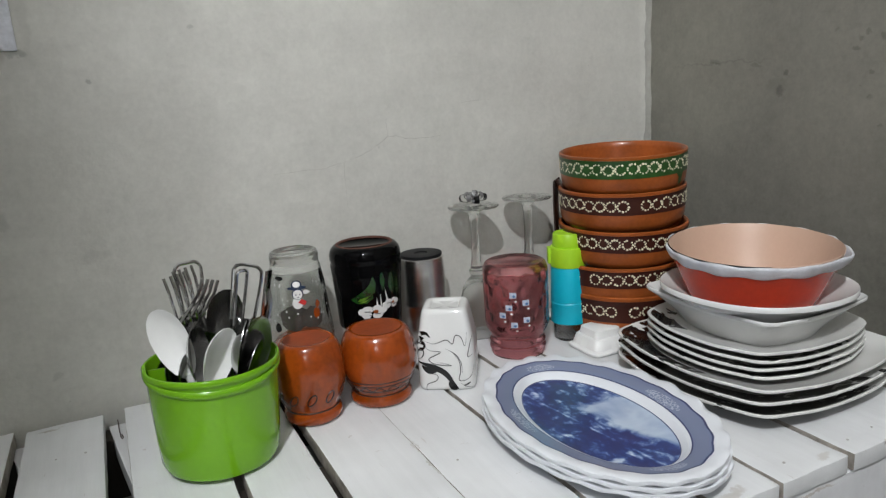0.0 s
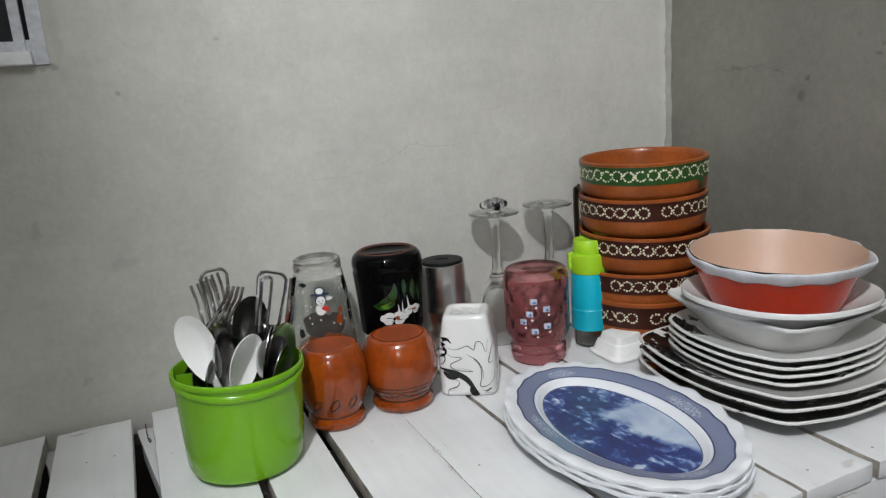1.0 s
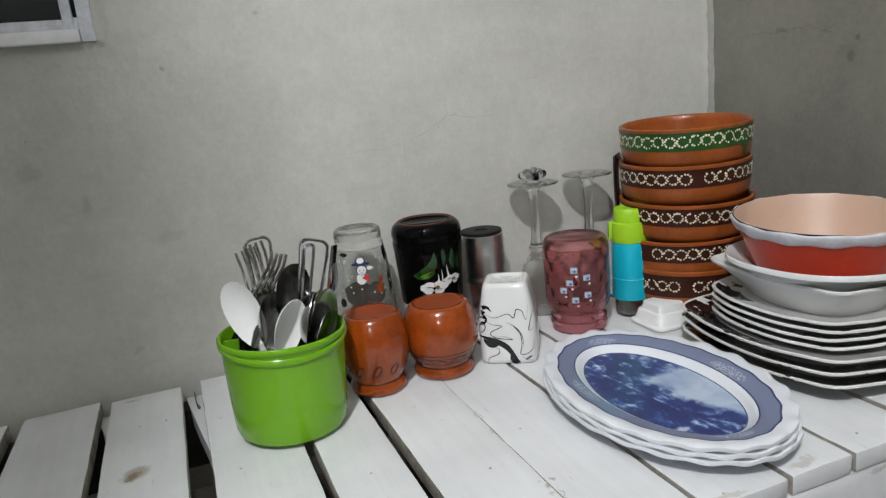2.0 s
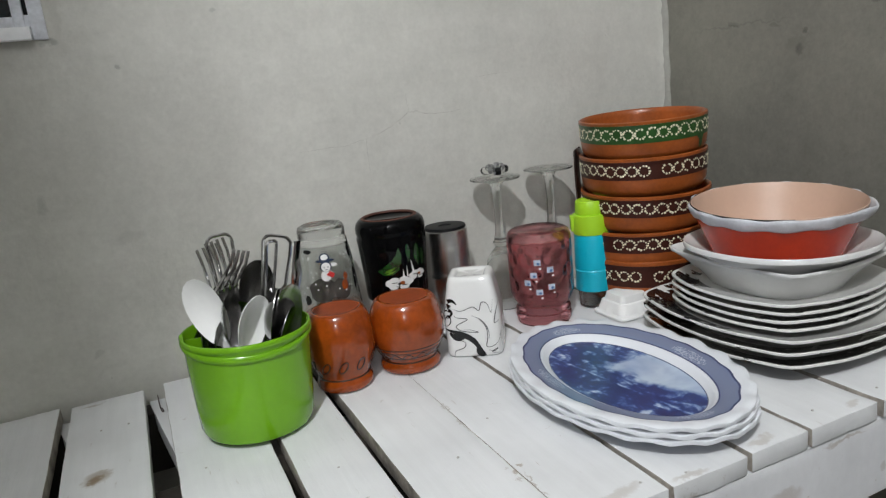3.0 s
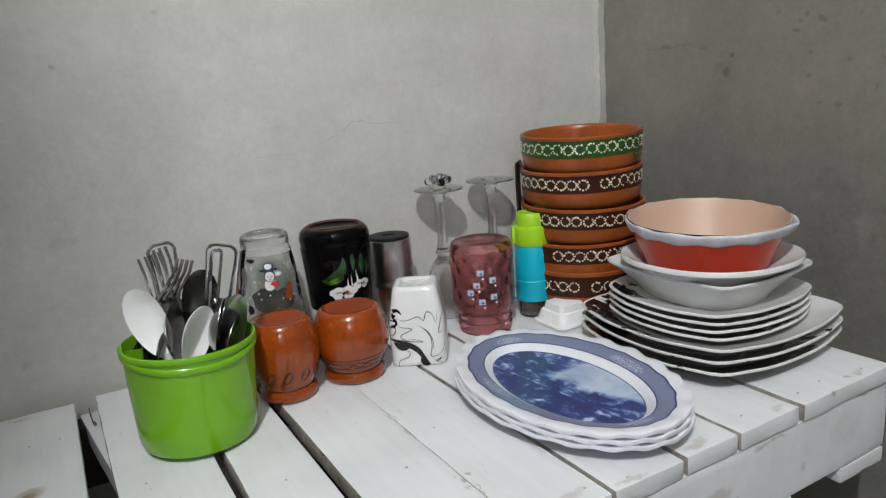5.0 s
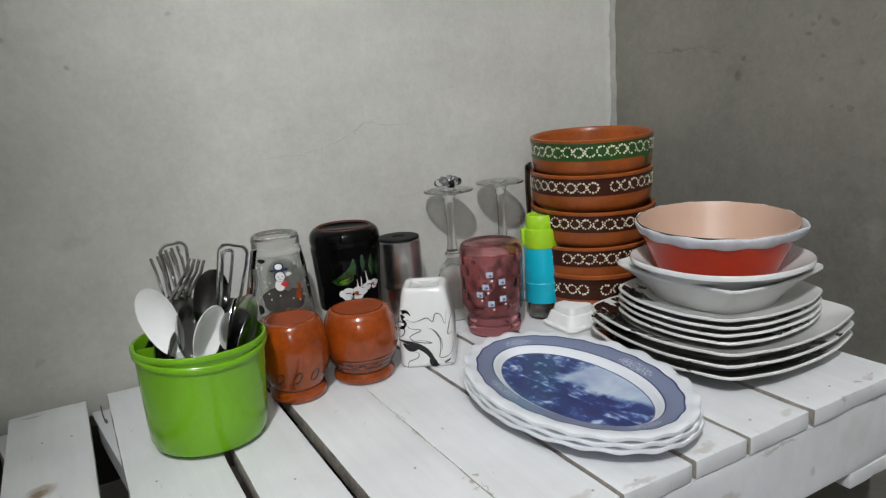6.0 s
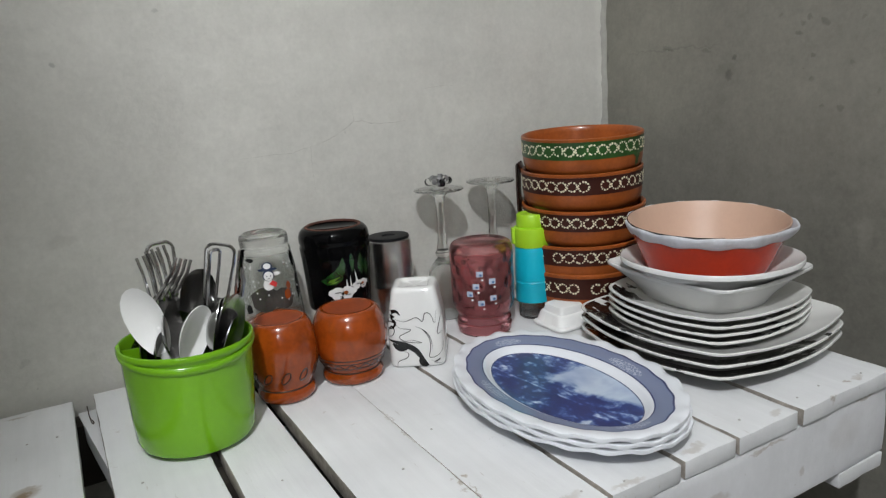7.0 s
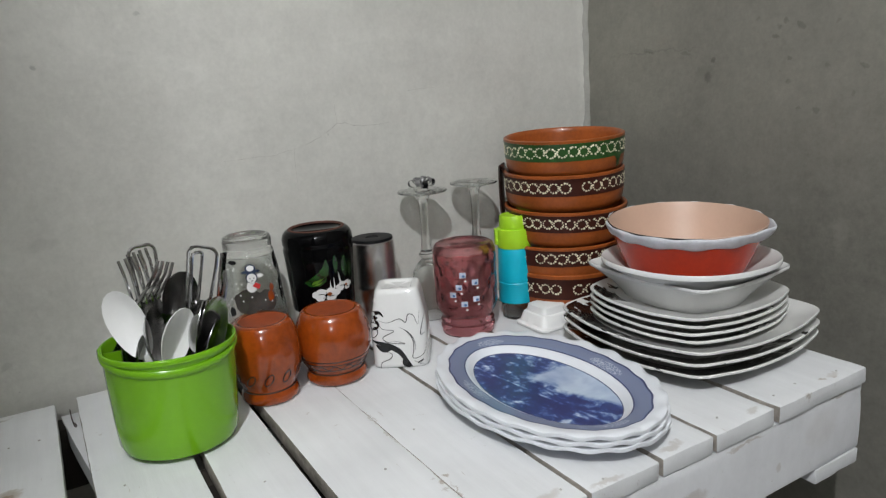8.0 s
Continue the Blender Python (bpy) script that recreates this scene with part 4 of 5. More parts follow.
for u0, h0, size, seed in ((0.004, 0.0235, 1.0, 11), (0.029, 0.0305, 0.72, 31)):
    petals = [blob(u0 + 0.0105 * size * math.cos(q) * 1.15, h0 + 0.0042 * size * math.sin(q), 0.0062 * size, 0.0044 * size, 12, 0.12, seed + k) for k, q in enumerate((0.2, 1.1, 2.1, 3.0, 4.0, 5.2))]
    for k, petal in enumerate(petals):
        part("painted_petal", wrap([petal], rad, fa, 0.0005 + 0.0001 * k), M_PAINTW, mug, "white painted petal", smooth=0)
    part("petal_outline", wrap([blob(u0 - 0.006 * size, h0 + 0.0012, 0.0045 * size, 0.00045, 8), blob(u0 + 0.006 * size, h0 - 0.0022, 0.0040 * size, 0.0004, 8), blob(u0 - 0.002 * size, h0 - 0.0036, 0.003 * size, 0.0004, 8)], rad, fa, 0.0016), M_INK, mug, smooth=0)
    part("flower_heart", wrap([blob(u0 + 0.0035 * size, h0 + 0.0005, 0.0030 * size, 0.0024 * size, 9)], rad, fa, 0.0015), M_CLAYD, mug, "orange painted flower heart", smooth=0)
for shape in ([(0.0085, 0.028), (0.0115, 0.029), (0.0104, 0.036), (0.0098, 0.041), (0.0092, 0.036)], [(0.0138, 0.030), (0.0158, 0.030), (0.0150, 0.041), (0.0146, 0.046)], [(0.0220, 0.034), (0.0245, 0.036), (0.0222, 0.045), (0.0210, 0.051), (0.0212, 0.044)]):
    part("painted_stalk", wrap([shape], rad, fa, 0.0006), M_PAINTW, mug, "white painted stalk", smooth=0)
for k, shape in enumerate(([(-0.022, 0.040), (-0.014, 0.0345), (-0.003, 0.0345), (0.005, 0.040), (0.007, 0.050), (0.004, 0.060), (-0.003, 0.052), (-0.012, 0.046)], [(0.002, 0.048), (0.008, 0.046), (0.010, 0.058), (0.007, 0.068), (0.003, 0.060)], blob(0.018, 0.060, 0.0030, 0.012, 10, 0.2, 23), blob(0.031, 0.055, 0.0045, 0.013, 10, 0.2, 24), blob(0.040, 0.050, 0.0035, 0.010, 10, 0.2, 25))):
    part("painted_leaf", wrap([shape], rad, fa, 0.0004), M_LEAF, mug, "dark green painted leaf", smooth=0)
for shape in ([(-0.013, 0.0375), (-0.006, 0.038), (0.003, 0.0445), (-0.004, 0.0425), (-0.010, 0.041)], [(-0.012, 0.0355), (-0.004, 0.0365), (0.001, 0.040), (-0.006, 0.038)]):
    part("leaf_light", wrap([shape], rad, fa, 0.0009), M_LEAFL, mug, "yellow-green brush stroke", smooth=0)

# ---- thermos ----
th = thing("thermos_flask", "brushed steel thermos flask with black lid", "flask", at=(-0.4265, -0.048, TOP))
part("flask_body", revolve([(0, 0.0005), (0.028, 0.0005), (0.0305, 0.003), (0.0305, 0.060), (0.0308, 0.064), (0.0304, 0.068), (0.0296, 0.071), (0.0292, 0.074), (0.0288, 0.122), (0.0287, 0.1262), (0.0275, 0.127), (0, 0.127)], 64), M_FLASK, th, smooth=50)
part("lid", revolve([(0, 0.1272), (0.0272, 0.1272), (0.0275, 0.1285), (0.0268, 0.1305), (0.024, 0.131), (0.009, 0.1304), (0.008, 0.129), (0, 0.1288)], 64), M_BLACKP, th, "black plastic lid")

# ---- white square vase ----
VX, VY = -0.4485, -0.1575
vase = thing("ceramic_vase", "white square ceramic vase upside down with black scroll print", "vase", at=(VX, VY, TOP), turn=(0, 0, facing(VX, VY) + 90 - 6))


def squircle(n):
    def f(a, r, z):
        k = (abs(math.cos(a)) ** n + abs(math.sin(a)) ** n) ** (-1 / n)
        return (r * k * math.cos(a), r * k * math.sin(a), z)
    return f


VP = [(0, 0.0003), (0.0305, 0.0003), (0.0325, 0.002), (0.0332, 0.006), (0.0334, 0.045), (0.0328, 0.056), (0.0268, 0.088), (0.0252, 0.093), (0.0232, 0.0945), (0.0185, 0.0945), (0.0166, 0.0935), (0.0155, 0.0920), (0, 0.0915)]
part("vase_body", revolve(VP, 96, squircle(6.5)), M_CERAM, vase, smooth=50)
vr = lookup(VP[3:8])


def scroll(points, w0, w1, mat, name):
    b = bmesh.new()
    P, n = [], len(points)
    for i in range(n - 1):
        p0, p1, p2, p3 = [Vector(points[max(0, min(n - 1, j))]) for j in (i - 1, i, i + 1, i + 2)]
        for s in range(6):
            t = s / 6
            P.append(0.5 * ((2 * p1) + (p2 - p0) * t + (2 * p0 - 5 * p1 + 4 * p2 - p3) * t * t + (3 * p1 - p0 - 3 * p2 + p3) * t ** 3))
    P.append(Vector(points[-1]))
    prev = None
    for i, p in enumerate(P):
        d = (P[min(i + 1, len(P) - 1)] - P[max(i - 1, 0)])
        nrm = Vector((-d.y, d.x)).normalized() if d.length > 0 else Vector((0, 1))
        w = (w0 + (w1 - w0) * i / (len(P) - 1)) / 2 * max(0.25, math.sin(math.pi * (i + 1) / (len(P) + 1)))
        pair = []
        for q in (p + nrm * w, p - nrm * w):
            r = vr(q.y)
            x = max(-0.985 * r, min(0.985 * r, q.x))
            pair.append(b.verts.new((x, -(r * (1 - abs(x / r) ** 6.5) ** (1 / 6.5) + 0.0004), q.y)))
        if prev:
            b.faces.new((prev[0], pair[0], pair[1], prev[1]))
        prev = pair
    part(name, b, mat, vase, smooth=0)


for line, w0, w1 in (([(-0.032, 0.0355), (-0.022, 0.0325), (-0.012, 0.0285), (-0.001, 0.0215), (0.0065, 0.011), (0.013, 0.0025)], 0.0045, 0.0052),
                     ([(-0.027, 0.031), (-0.020, 0.0255), (-0.013, 0.0255), (-0.008, 0.0275)], 0.0062, 0.0050),
                     ([(0.003, 0.0115), (0.006, 0.006), (0.012, 0.0025)], 0.0035, 0.0070),
                     ([(-0.0325, 0.040), (-0.0335, 0.050), (-0.0325, 0.060), (-0.0275, 0.0675), (-0.021, 0.0690), (-0.0165, 0.0645)], 0.0030, 0.0042),
                     ([(-0.0325, 0.051), (-0.0285, 0.053), (-0.0245, 0.056), (-0.0255, 0.0605)], 0.0085, 0.0042),
                     ([(-0.0325, 0.058), (-0.029, 0.062), (-0.023, 0.0635)], 0.0070, 0.0030),
                     ([(-0.032, 0.0395), (-0.0275, 0.046), (-0.027, 0.053)], 0.0060, 0.0050)):
    scroll(line, 1.45 * w0, 1.35 * w1, M_INK, "black_scroll")
for line in ([(-0.024, 0.061), (-0.012, 0.057), (0.002, 0.061), (0.009, 0.0565), (0.0125, 0.0655), (0.019, 0.0635), (0.023, 0.0535), (0.0255, 0.069)],
             [(-0.024, 0.060), (-0.0185, 0.050), (-0.005, 0.047), (-0.0185, 0.0395), (-0.012, 0.033), (0.0065, 0.0305), (-0.003, 0.034), (-0.010, 0.0345)],
             [(0.0007, 0.0513), (0.009, 0.046), (0.0155, 0.036), (0.0165, 0.024), (0.0145, 0.013), (0.022, 0.013), (0.029, 0.019), (0.0315, 0.029)],
             [(0.003, 0.050), (0.012, 0.044), (0.0175, 0.034), (0.0185, 0.022)],
             [(0.0310, 0.064), (0.0275, 0.052), (0.0255, 0.041), (0.0310, 0.043)],
             [(-0.0235, 0.001), (-0.022, 0.0085), (-0.0115, 0.013), (-0.010, 0.019), (-0.017, 0.0215)],
             [(0.016, 0.009), (0.022, 0.0065), (0.027, 0.010), (0.020, 0.006), (0.029, 0.004)]):
    scroll(line, 0.0011, 0.0009, M_INKG, "thin_scroll")

# ---- pink jar mug ----
JX, JY = -0.3335, -0.1265
jar = thing("jar_mug", "pink glass jar mug upside down with small printed squares", "jar", at=(JX, JY, TOP))
J = [(0.0335, 0.0), (0.0345, 0.002), (0.0335, 0.005), (0.0358, 0.008), (0.0358, 0.011), (0.034, 0.0135), (0.0355, 0.0165), (0.0355, 0.019), (0.0325, 0.022), (0.0335, 0.026), (0.0385, 0.034), (0.0408, 0.042), (0.0412, 0.106), (0.0405, 0.113), (0.038, 0.1185), (0.0345, 0.1205), (0.029, 0.1185), (0, 0.1175)]
Jin = [(0, 0.111), (0.034, 0.110), (0.0378, 0.105), (0.0382, 0.044), (0.030, 0.024), (0.0305, 0.001)]


def dimple(a, r, z):
    k = 0.0011 * math.cos(11 * a) * math.sin((z - 0.045) / 0.0085 * math.pi / 2) if 0.044 < z < 0.107 and r < 0.039 else 0.0
    return ((r + k) * math.cos(a), (r + k) * math.sin(a), z)


side = [(0.0378 + 0.0004 * (i / 22), 0.105 - 0.061 * i / 22) for i in range(23)]
part("jar_body", revolve(J + Jin[:2] + side + Jin[4:], 132, dimple), M_PINK, jar, smooth=60)
fa = facing(JX, JY)
ha = radians(fa - 160)
hp = [(0.0405 + d, z) for d, z in ((-0.001, 0.096), (0.012, 0.099), (0.022, 0.092), (0.025, 0.078), (0.022, 0.060), (0.012, 0.050), (-0.001, 0.048))]
part("handle", tube([(r * math.cos(ha), r * math.sin(ha), z) for r, z in hp], 0.005, 10), M_PINK, jar)
rad = lookup(J[10:14])
sq = [(-0.0035, 0.086), (0.012, 0.076), (-0.009, 0.070), (-0.0175, 0.060), (0.0125, 0.054), (-0.003, 0.048)]
part("printed_squares", wrap([[(u - 0.0042, h - 0.0036), (u + 0.0042, h - 0.0036), (u + 0.0042, h + 0.0036), (u - 0.0042, h + 0.0036)] for u, h in sq], rad, fa), M_LBL, jar, "pale blue printed squares", smooth=0)
part("printed_dots", wrap([blob(u + 0.001, h - 0.001, 0.0019, 0.0017, 8) for u, h in sq], rad, fa, 0.001), M_BLUEP, jar, smooth=0)
part("printed_flecks", wrap([blob(u + 0.003, h - 0.0075, 0.0017, 0.0014, 7) for u, h in sq], rad, fa, 0.001), M_PAINTW, jar, smooth=0)


# ---- stemmed glasses ----
def wine_glass(x, y, label, h):
    ob = thing("wine_glass", label, "glass", "wine glasses", at=(x, y, TOP))
    s = h / 0.182
    o = [(0.0215, 0), (0.022, 0.001), (0.0235, 0.018), (0.0245, 0.038), (0.0238, 0.054), (0.0205, 0.068), (0.0135, 0.079), (0.0080, 0.0845), (0.0075, 0.0865), (0.0105, 0.0895), (0.0108, 0.0925), (0.0080, 0.0955), (0.0082, 0.0985), (0.0066, 0.103), (0.0056, 0.115), (0.0052, 0.138), (0.0058, 0.160), (0.0082, 0.170), (0.012, 0.1745), (0.012, 0.1815), (0, 0.182)]
    i = [(0, 0.078), (0.006, 0.0765), (0.0125, 0.0725), (0.0185, 0.065), (0.0222, 0.053), (0.0229, 0.038), (0.0219, 0.018), (0.0204, 0.001)]
    part("glass_body", revolve([(r, z * s) for r, z in o + i], 56), M_WINE, ob, smooth=45)
    part("foot", revolve([(0.0122, 0.1747 * s), (0.018, 0.1768 * s), (0.0275, 0.1783 * s), (0.0275, 0.1812 * s), (0.0122, 0.1815 * s)], 56), M_FOOTGLASS, ob, smooth=45)
    part("foot_rim", revolve([(0.0277, 0.1783 * s), (0.0335, 0.1787 * s), (0.0343, 0.1798 * s), (0.0335, 0.181 * s), (0.0277, 0.1812 * s)], 56), M_WINE, ob, smooth=45)
    return ob


wine_glass(-0.3447, -0.046, "clear wine glass upside down with a bow on its foot", 0.1825)
wine_glass(-0.2600, -0.046, "clear stemmed wine glass standing upside down", 0.1835)
bow = thing("ribbon_bow", "small silver and black ribbon bow on the glass foot", "bow", at=(-0.3425, -0.046, TOP + 0.1831))
for k in range(9):
    a, el = 360 / 9 * k * 1.0 + 13, (12, 40, 26)[k % 3]
    b = bmesh.new()
    prev = None
    for i in range(13):
        s = i / 12
        L = 0.017 if k % 3 else 0.021
        x = L * math.sin(math.pi * s) ** 0.8
        z = 0.005 * math.sin(2 * math.pi * s) + 0.0012
        w = 0.0034 * (0.5 + 0.5 * math.sin(math.pi * s))
        pair = [b.verts.new((x, -w, z)), b.verts.new((x, w, z))]
        if prev:
            b.faces.new((prev[0], pair[0], pair[1], prev[1]))
        prev = pair
    bmesh.ops.solidify(b, geom=b.faces[:], thickness=0.0003)
    part("ribbon_loop", b, M_RIBBON if k % 3 else M_INK, bow, m=Matrix.Translation((0, 0, 0.003)) @ pose(0, 0, 0, 0, -el, a))
b = bmesh.new()
bmesh.ops.create_icosphere(b, subdivisions=2, radius=0.0035, matrix=Matrix.Translation((0, 0, 0.0034)))
part("knot", b, M_RIBBON, bow)

# ---- stacked toddler bottle ----
BX, BY = -0.2518, -0.127
bot = thing("spray_bottle", "small bottle with turquoise sleeve and lime cap", "bottle", at=(BX, BY, TOP))
bot.scale = (1.12, 1.12, 1.0)
part("clear_base", revolve([(0, 0.0005), (0.017, 0.0005), (0.0185, 0.002), (0.019, 0.026), (0.0185, 0.028), (0.0165, 0.028), (0.0165, 0.004), (0, 0.003)], 40), M_GLASS, bot, "clear base")
part("lower_sleeve", revolve([(0.0150, 0.0245), (0.0218, 0.0245), (0.0222, 0.026), (0.0212, 0.050), (0.0218, 0.0515), (0.0210, 0.053), (0.015, 0.053)], 48), M_CYAN, bot)
part("upper_sleeve", revolve([(0.015, 0.0532), (0.0212, 0.0532), (0.0216, 0.055), (0.0205, 0.098), (0.0198, 0.1), (0.015, 0.1)], 48), M_CYAN, bot)
part("cap_ring", revolve([(0.015, 0.1002), (0.0208, 0.1002), (0.0212, 0.102), (0.0213, 0.1225), (0.0208, 0.1255), (0.0196, 0.1262), (0.015, 0.1262)], 48), M_LIME, bot, "lime green cap")
part("cap_top", revolve([(0.013, 0.1262), (0.0176, 0.1262), (0.0180, 0.1275), (0.0170, 0.1425), (0.0160, 0.1440), (0.0146, 0.1440), (0.0140, 0.1432), (0, 0.1430)], 48), M_LIME, bot)
ta = radians(facing(BX, BY) - 80)
part("cap_tab", box(0.0200, 0.0242, -0.005, 0.005, 0.104, 0.1255, 0.0012), M_LIME, bot, m=pose(0, 0, 0, 0, 0, math.degrees(ta)))

# ---- small white dish ----
dish = thing("foam_dish", "small white square dish lying upside down", "dish", at=(-0.2435, -0.180, TOP), turn=(0, 0, facing(-0.24, -0.18) + 90 + 38))
part("dish_body", revolve([(0, 0.0004), (0.029, 0.0004), (0.0315, 0.002), (0.0315, 0.0045), (0.0275, 0.0065), (0.0235, 0.0185), (0.0225, 0.0195), (0.0205, 0.0198), (0.0185, 0.0285), (0.0165, 0.0295), (0, 0.0295)], 72, squircle(7)), M_FOAM, dish, smooth=45)
slip = thing("paper_slip", "small white card lying under the dish", "card", at=(-0.222, -0.214, TOP), turn=(0, 0, -52))
part("card", box(-0.016, 0.016, -0.012, 0.012, 0.0003, 0.0022, 0.0005), M_CERAM, slip)

# ---- stack of clay bowls ----
BOWL = [(0, 0.0), (0.063, 0.0), (0.068, 0.001), (0.0755, 0.006), (0.0795, 0.013), (0.0808, 0.022), (0.0812, 0.0455), (0.0824, 0.049), (0.0822, 0.052), (0.08, 0.053), (0.078, 0.051), (0.077, 0.045), (0.076, 0.022), (0.073, 0.012), (0.064, 0.005), (0, 0.004)]


GAPS = [round((facing(-0.172, -0.132) + turn - 37 * k) / 10) % 36 for k, turn in enumerate((0, -30, 52, 8, 180))]


def clay_bowl(z, label, band, k, tilt, dx=0.0, dy=0.0, grow=1.0, tall=1.0):
    ob = thing("clay_bowl", label, "bowl", "stack of clay bowls", at=(-0.172 + dx, -0.132 + dy, z))
    ob.matrix_basis = pose(-0.172 + dx, -0.132 + dy, z, *tilt) @ pose(0, 0, 0, 0, 0, 37 * k)
    prof = [(r * grow, h * tall) for r, h in BOWL]
    part("bowl_body", revolve(prof, 80), M_CLAYD, ob, smooth=50)
    rad = lookup(prof[3:8])
    rows = [(rad(h) + 0.0005, h) for h in [q * tall for q in (0.0262, 0.030, 0.035, 0.040, 0.045, 0.0488)]]
    part("glaze_band", revolve([(rows[0][0] - 0.001, rows[0][1])] + rows + [(rows[-1][0] - 0.001, rows[-1][1])], 80), band, ob, "painted glaze band")
    rnd = random.Random(k)
    bm = bmesh.new()
    n = 36
    for q in range(n):
        if rnd.random() < 0.03 or q == GAPS[k]:
            continue
        a0 = 2 * math.pi * (q + rnd.uniform(-0.06, 0.06)) / n
        hc, rr = 0.0378 * tall + rnd.uniform(-0.0008, 0.0008), 0.0064 + rnd.uniform(-0.0004, 0.0004)
        for d in range(11):
            if rnd.random() < 0.05:
                continue
            b = 2 * math.pi * d / 11 + rnd.uniform(-0.1, 0.1)
            h, u = hc + rr * math.sin(b) * 0.95, rr * math.cos(b)
            r = rad(h) + 0.0007
            a = a0 + u / r
            c = Vector((r * math.cos(a), r * math.sin(a), h))
            no = Vector((math.cos(a), math.sin(a), 0))
            tx, ty = Vector((-math.sin(a), math.cos(a), 0)), Vector((0, 0, 1))
            s = rnd.uniform(0.0010, 0.0017)
            top = bm.verts.new(c + no * 0.0007)
            ring = [bm.verts.new(c + s * (tx * math.cos(2 * math.pi * w / 6) + ty * math.sin(2 * math.pi * w / 6))) for w in range(6)]
            for w in range(6):
                bm.faces.new((top, ring[w], ring[(w + 1) % 6]))
    dots = part("slip_dots", bm, M_DOT, ob, "rings of cream slip dots", smooth=0)
    dots["kind"] = "stuff"
    return ob, rad


bowls = [(0.7505, M_BAND_B, (0.6, -0.3), 0.0045, -0.002, 1.03, 1.25, "brown-banded clay bowl at the bottom of the stack"),
         (0.8030, M_BAND_B, (0.4, -0.6), 0.0035, -0.001, 1.03, 0.96, "brown-banded clay bowl with cream dotted rings"),
         (0.8490, M_BAND_B, (1.6, -0.2), 0.004, -0.002, 1.02, 0.98, "brown-banded clay bowl set slightly askew"),
         (0.8955, M_BAND_B, (0.9, -0.9), 0.0035, -0.002, 0.995, 1.0, "brown-banded clay bowl below the top one"),
         (0.9415, M_BAND_G, (1.5, -1.3), 0.0045, -0.003, 0.99, 0.99, "green-banded clay bowl on top of the stack")]
for k, (z, band, tilt, dx, dy, grow, tall, label) in enumerate(bowls):
    ob, rad = clay_bowl(z, label, band, k, tilt, dx, dy, grow, tall)
    if k == 3:
        ha = radians(facing(-0.172, -0.132) - 97 - 37 * k)
        path = [(0.0795, 0.048), (0.0845, 0.060), (0.0862, 0.057), (0.0868, 0.03), (0.0866, 0.004), (0.0858, -0.016), (0.0845, -0.022)]
        bm = bmesh.new()
        strap = [(-0.014, 0.0), (-0.012, 0.0024), (-0.006, 0.0014), (0.0, 0.0026), (0.006, 0.0014), (0.012, 0.0024), (0.014, 0.0), (0.0, -0.002)]
        rings = [[bm.verts.new(((r + lift) * math.cos(ha) - off * math.sin(ha), (r + lift) * math.sin(ha) + off * math.cos(ha), h)) for off, lift in strap] for r, h in path]
        for A, B in zip(rings, rings[1:]):
            for i in range(8):
                bm.faces.new((A[i], A[(i + 1) % 8], B[(i + 1) % 8], B[i]))
        bm.faces.new(rings[0][::-1])
        bm.faces.new(rings[-1])
        part("ear_handle", bm, M_BROWN, ob, "dark brown glazed ear handle")
    if k == 4:
        a = facing(-0.172, -0.132) + 58 - 37 * k
        part("glaze_drip", wrap([[(-0.010, 0.028), (0.010, 0.028), (0.0055, 0.021), (0.0045, 0.013), (0.001, 0.0095), (-0.0025, 0.013), (-0.003, 0.021)]], rad, a, 0.0009), M_BAND_G, ob, smooth=0)


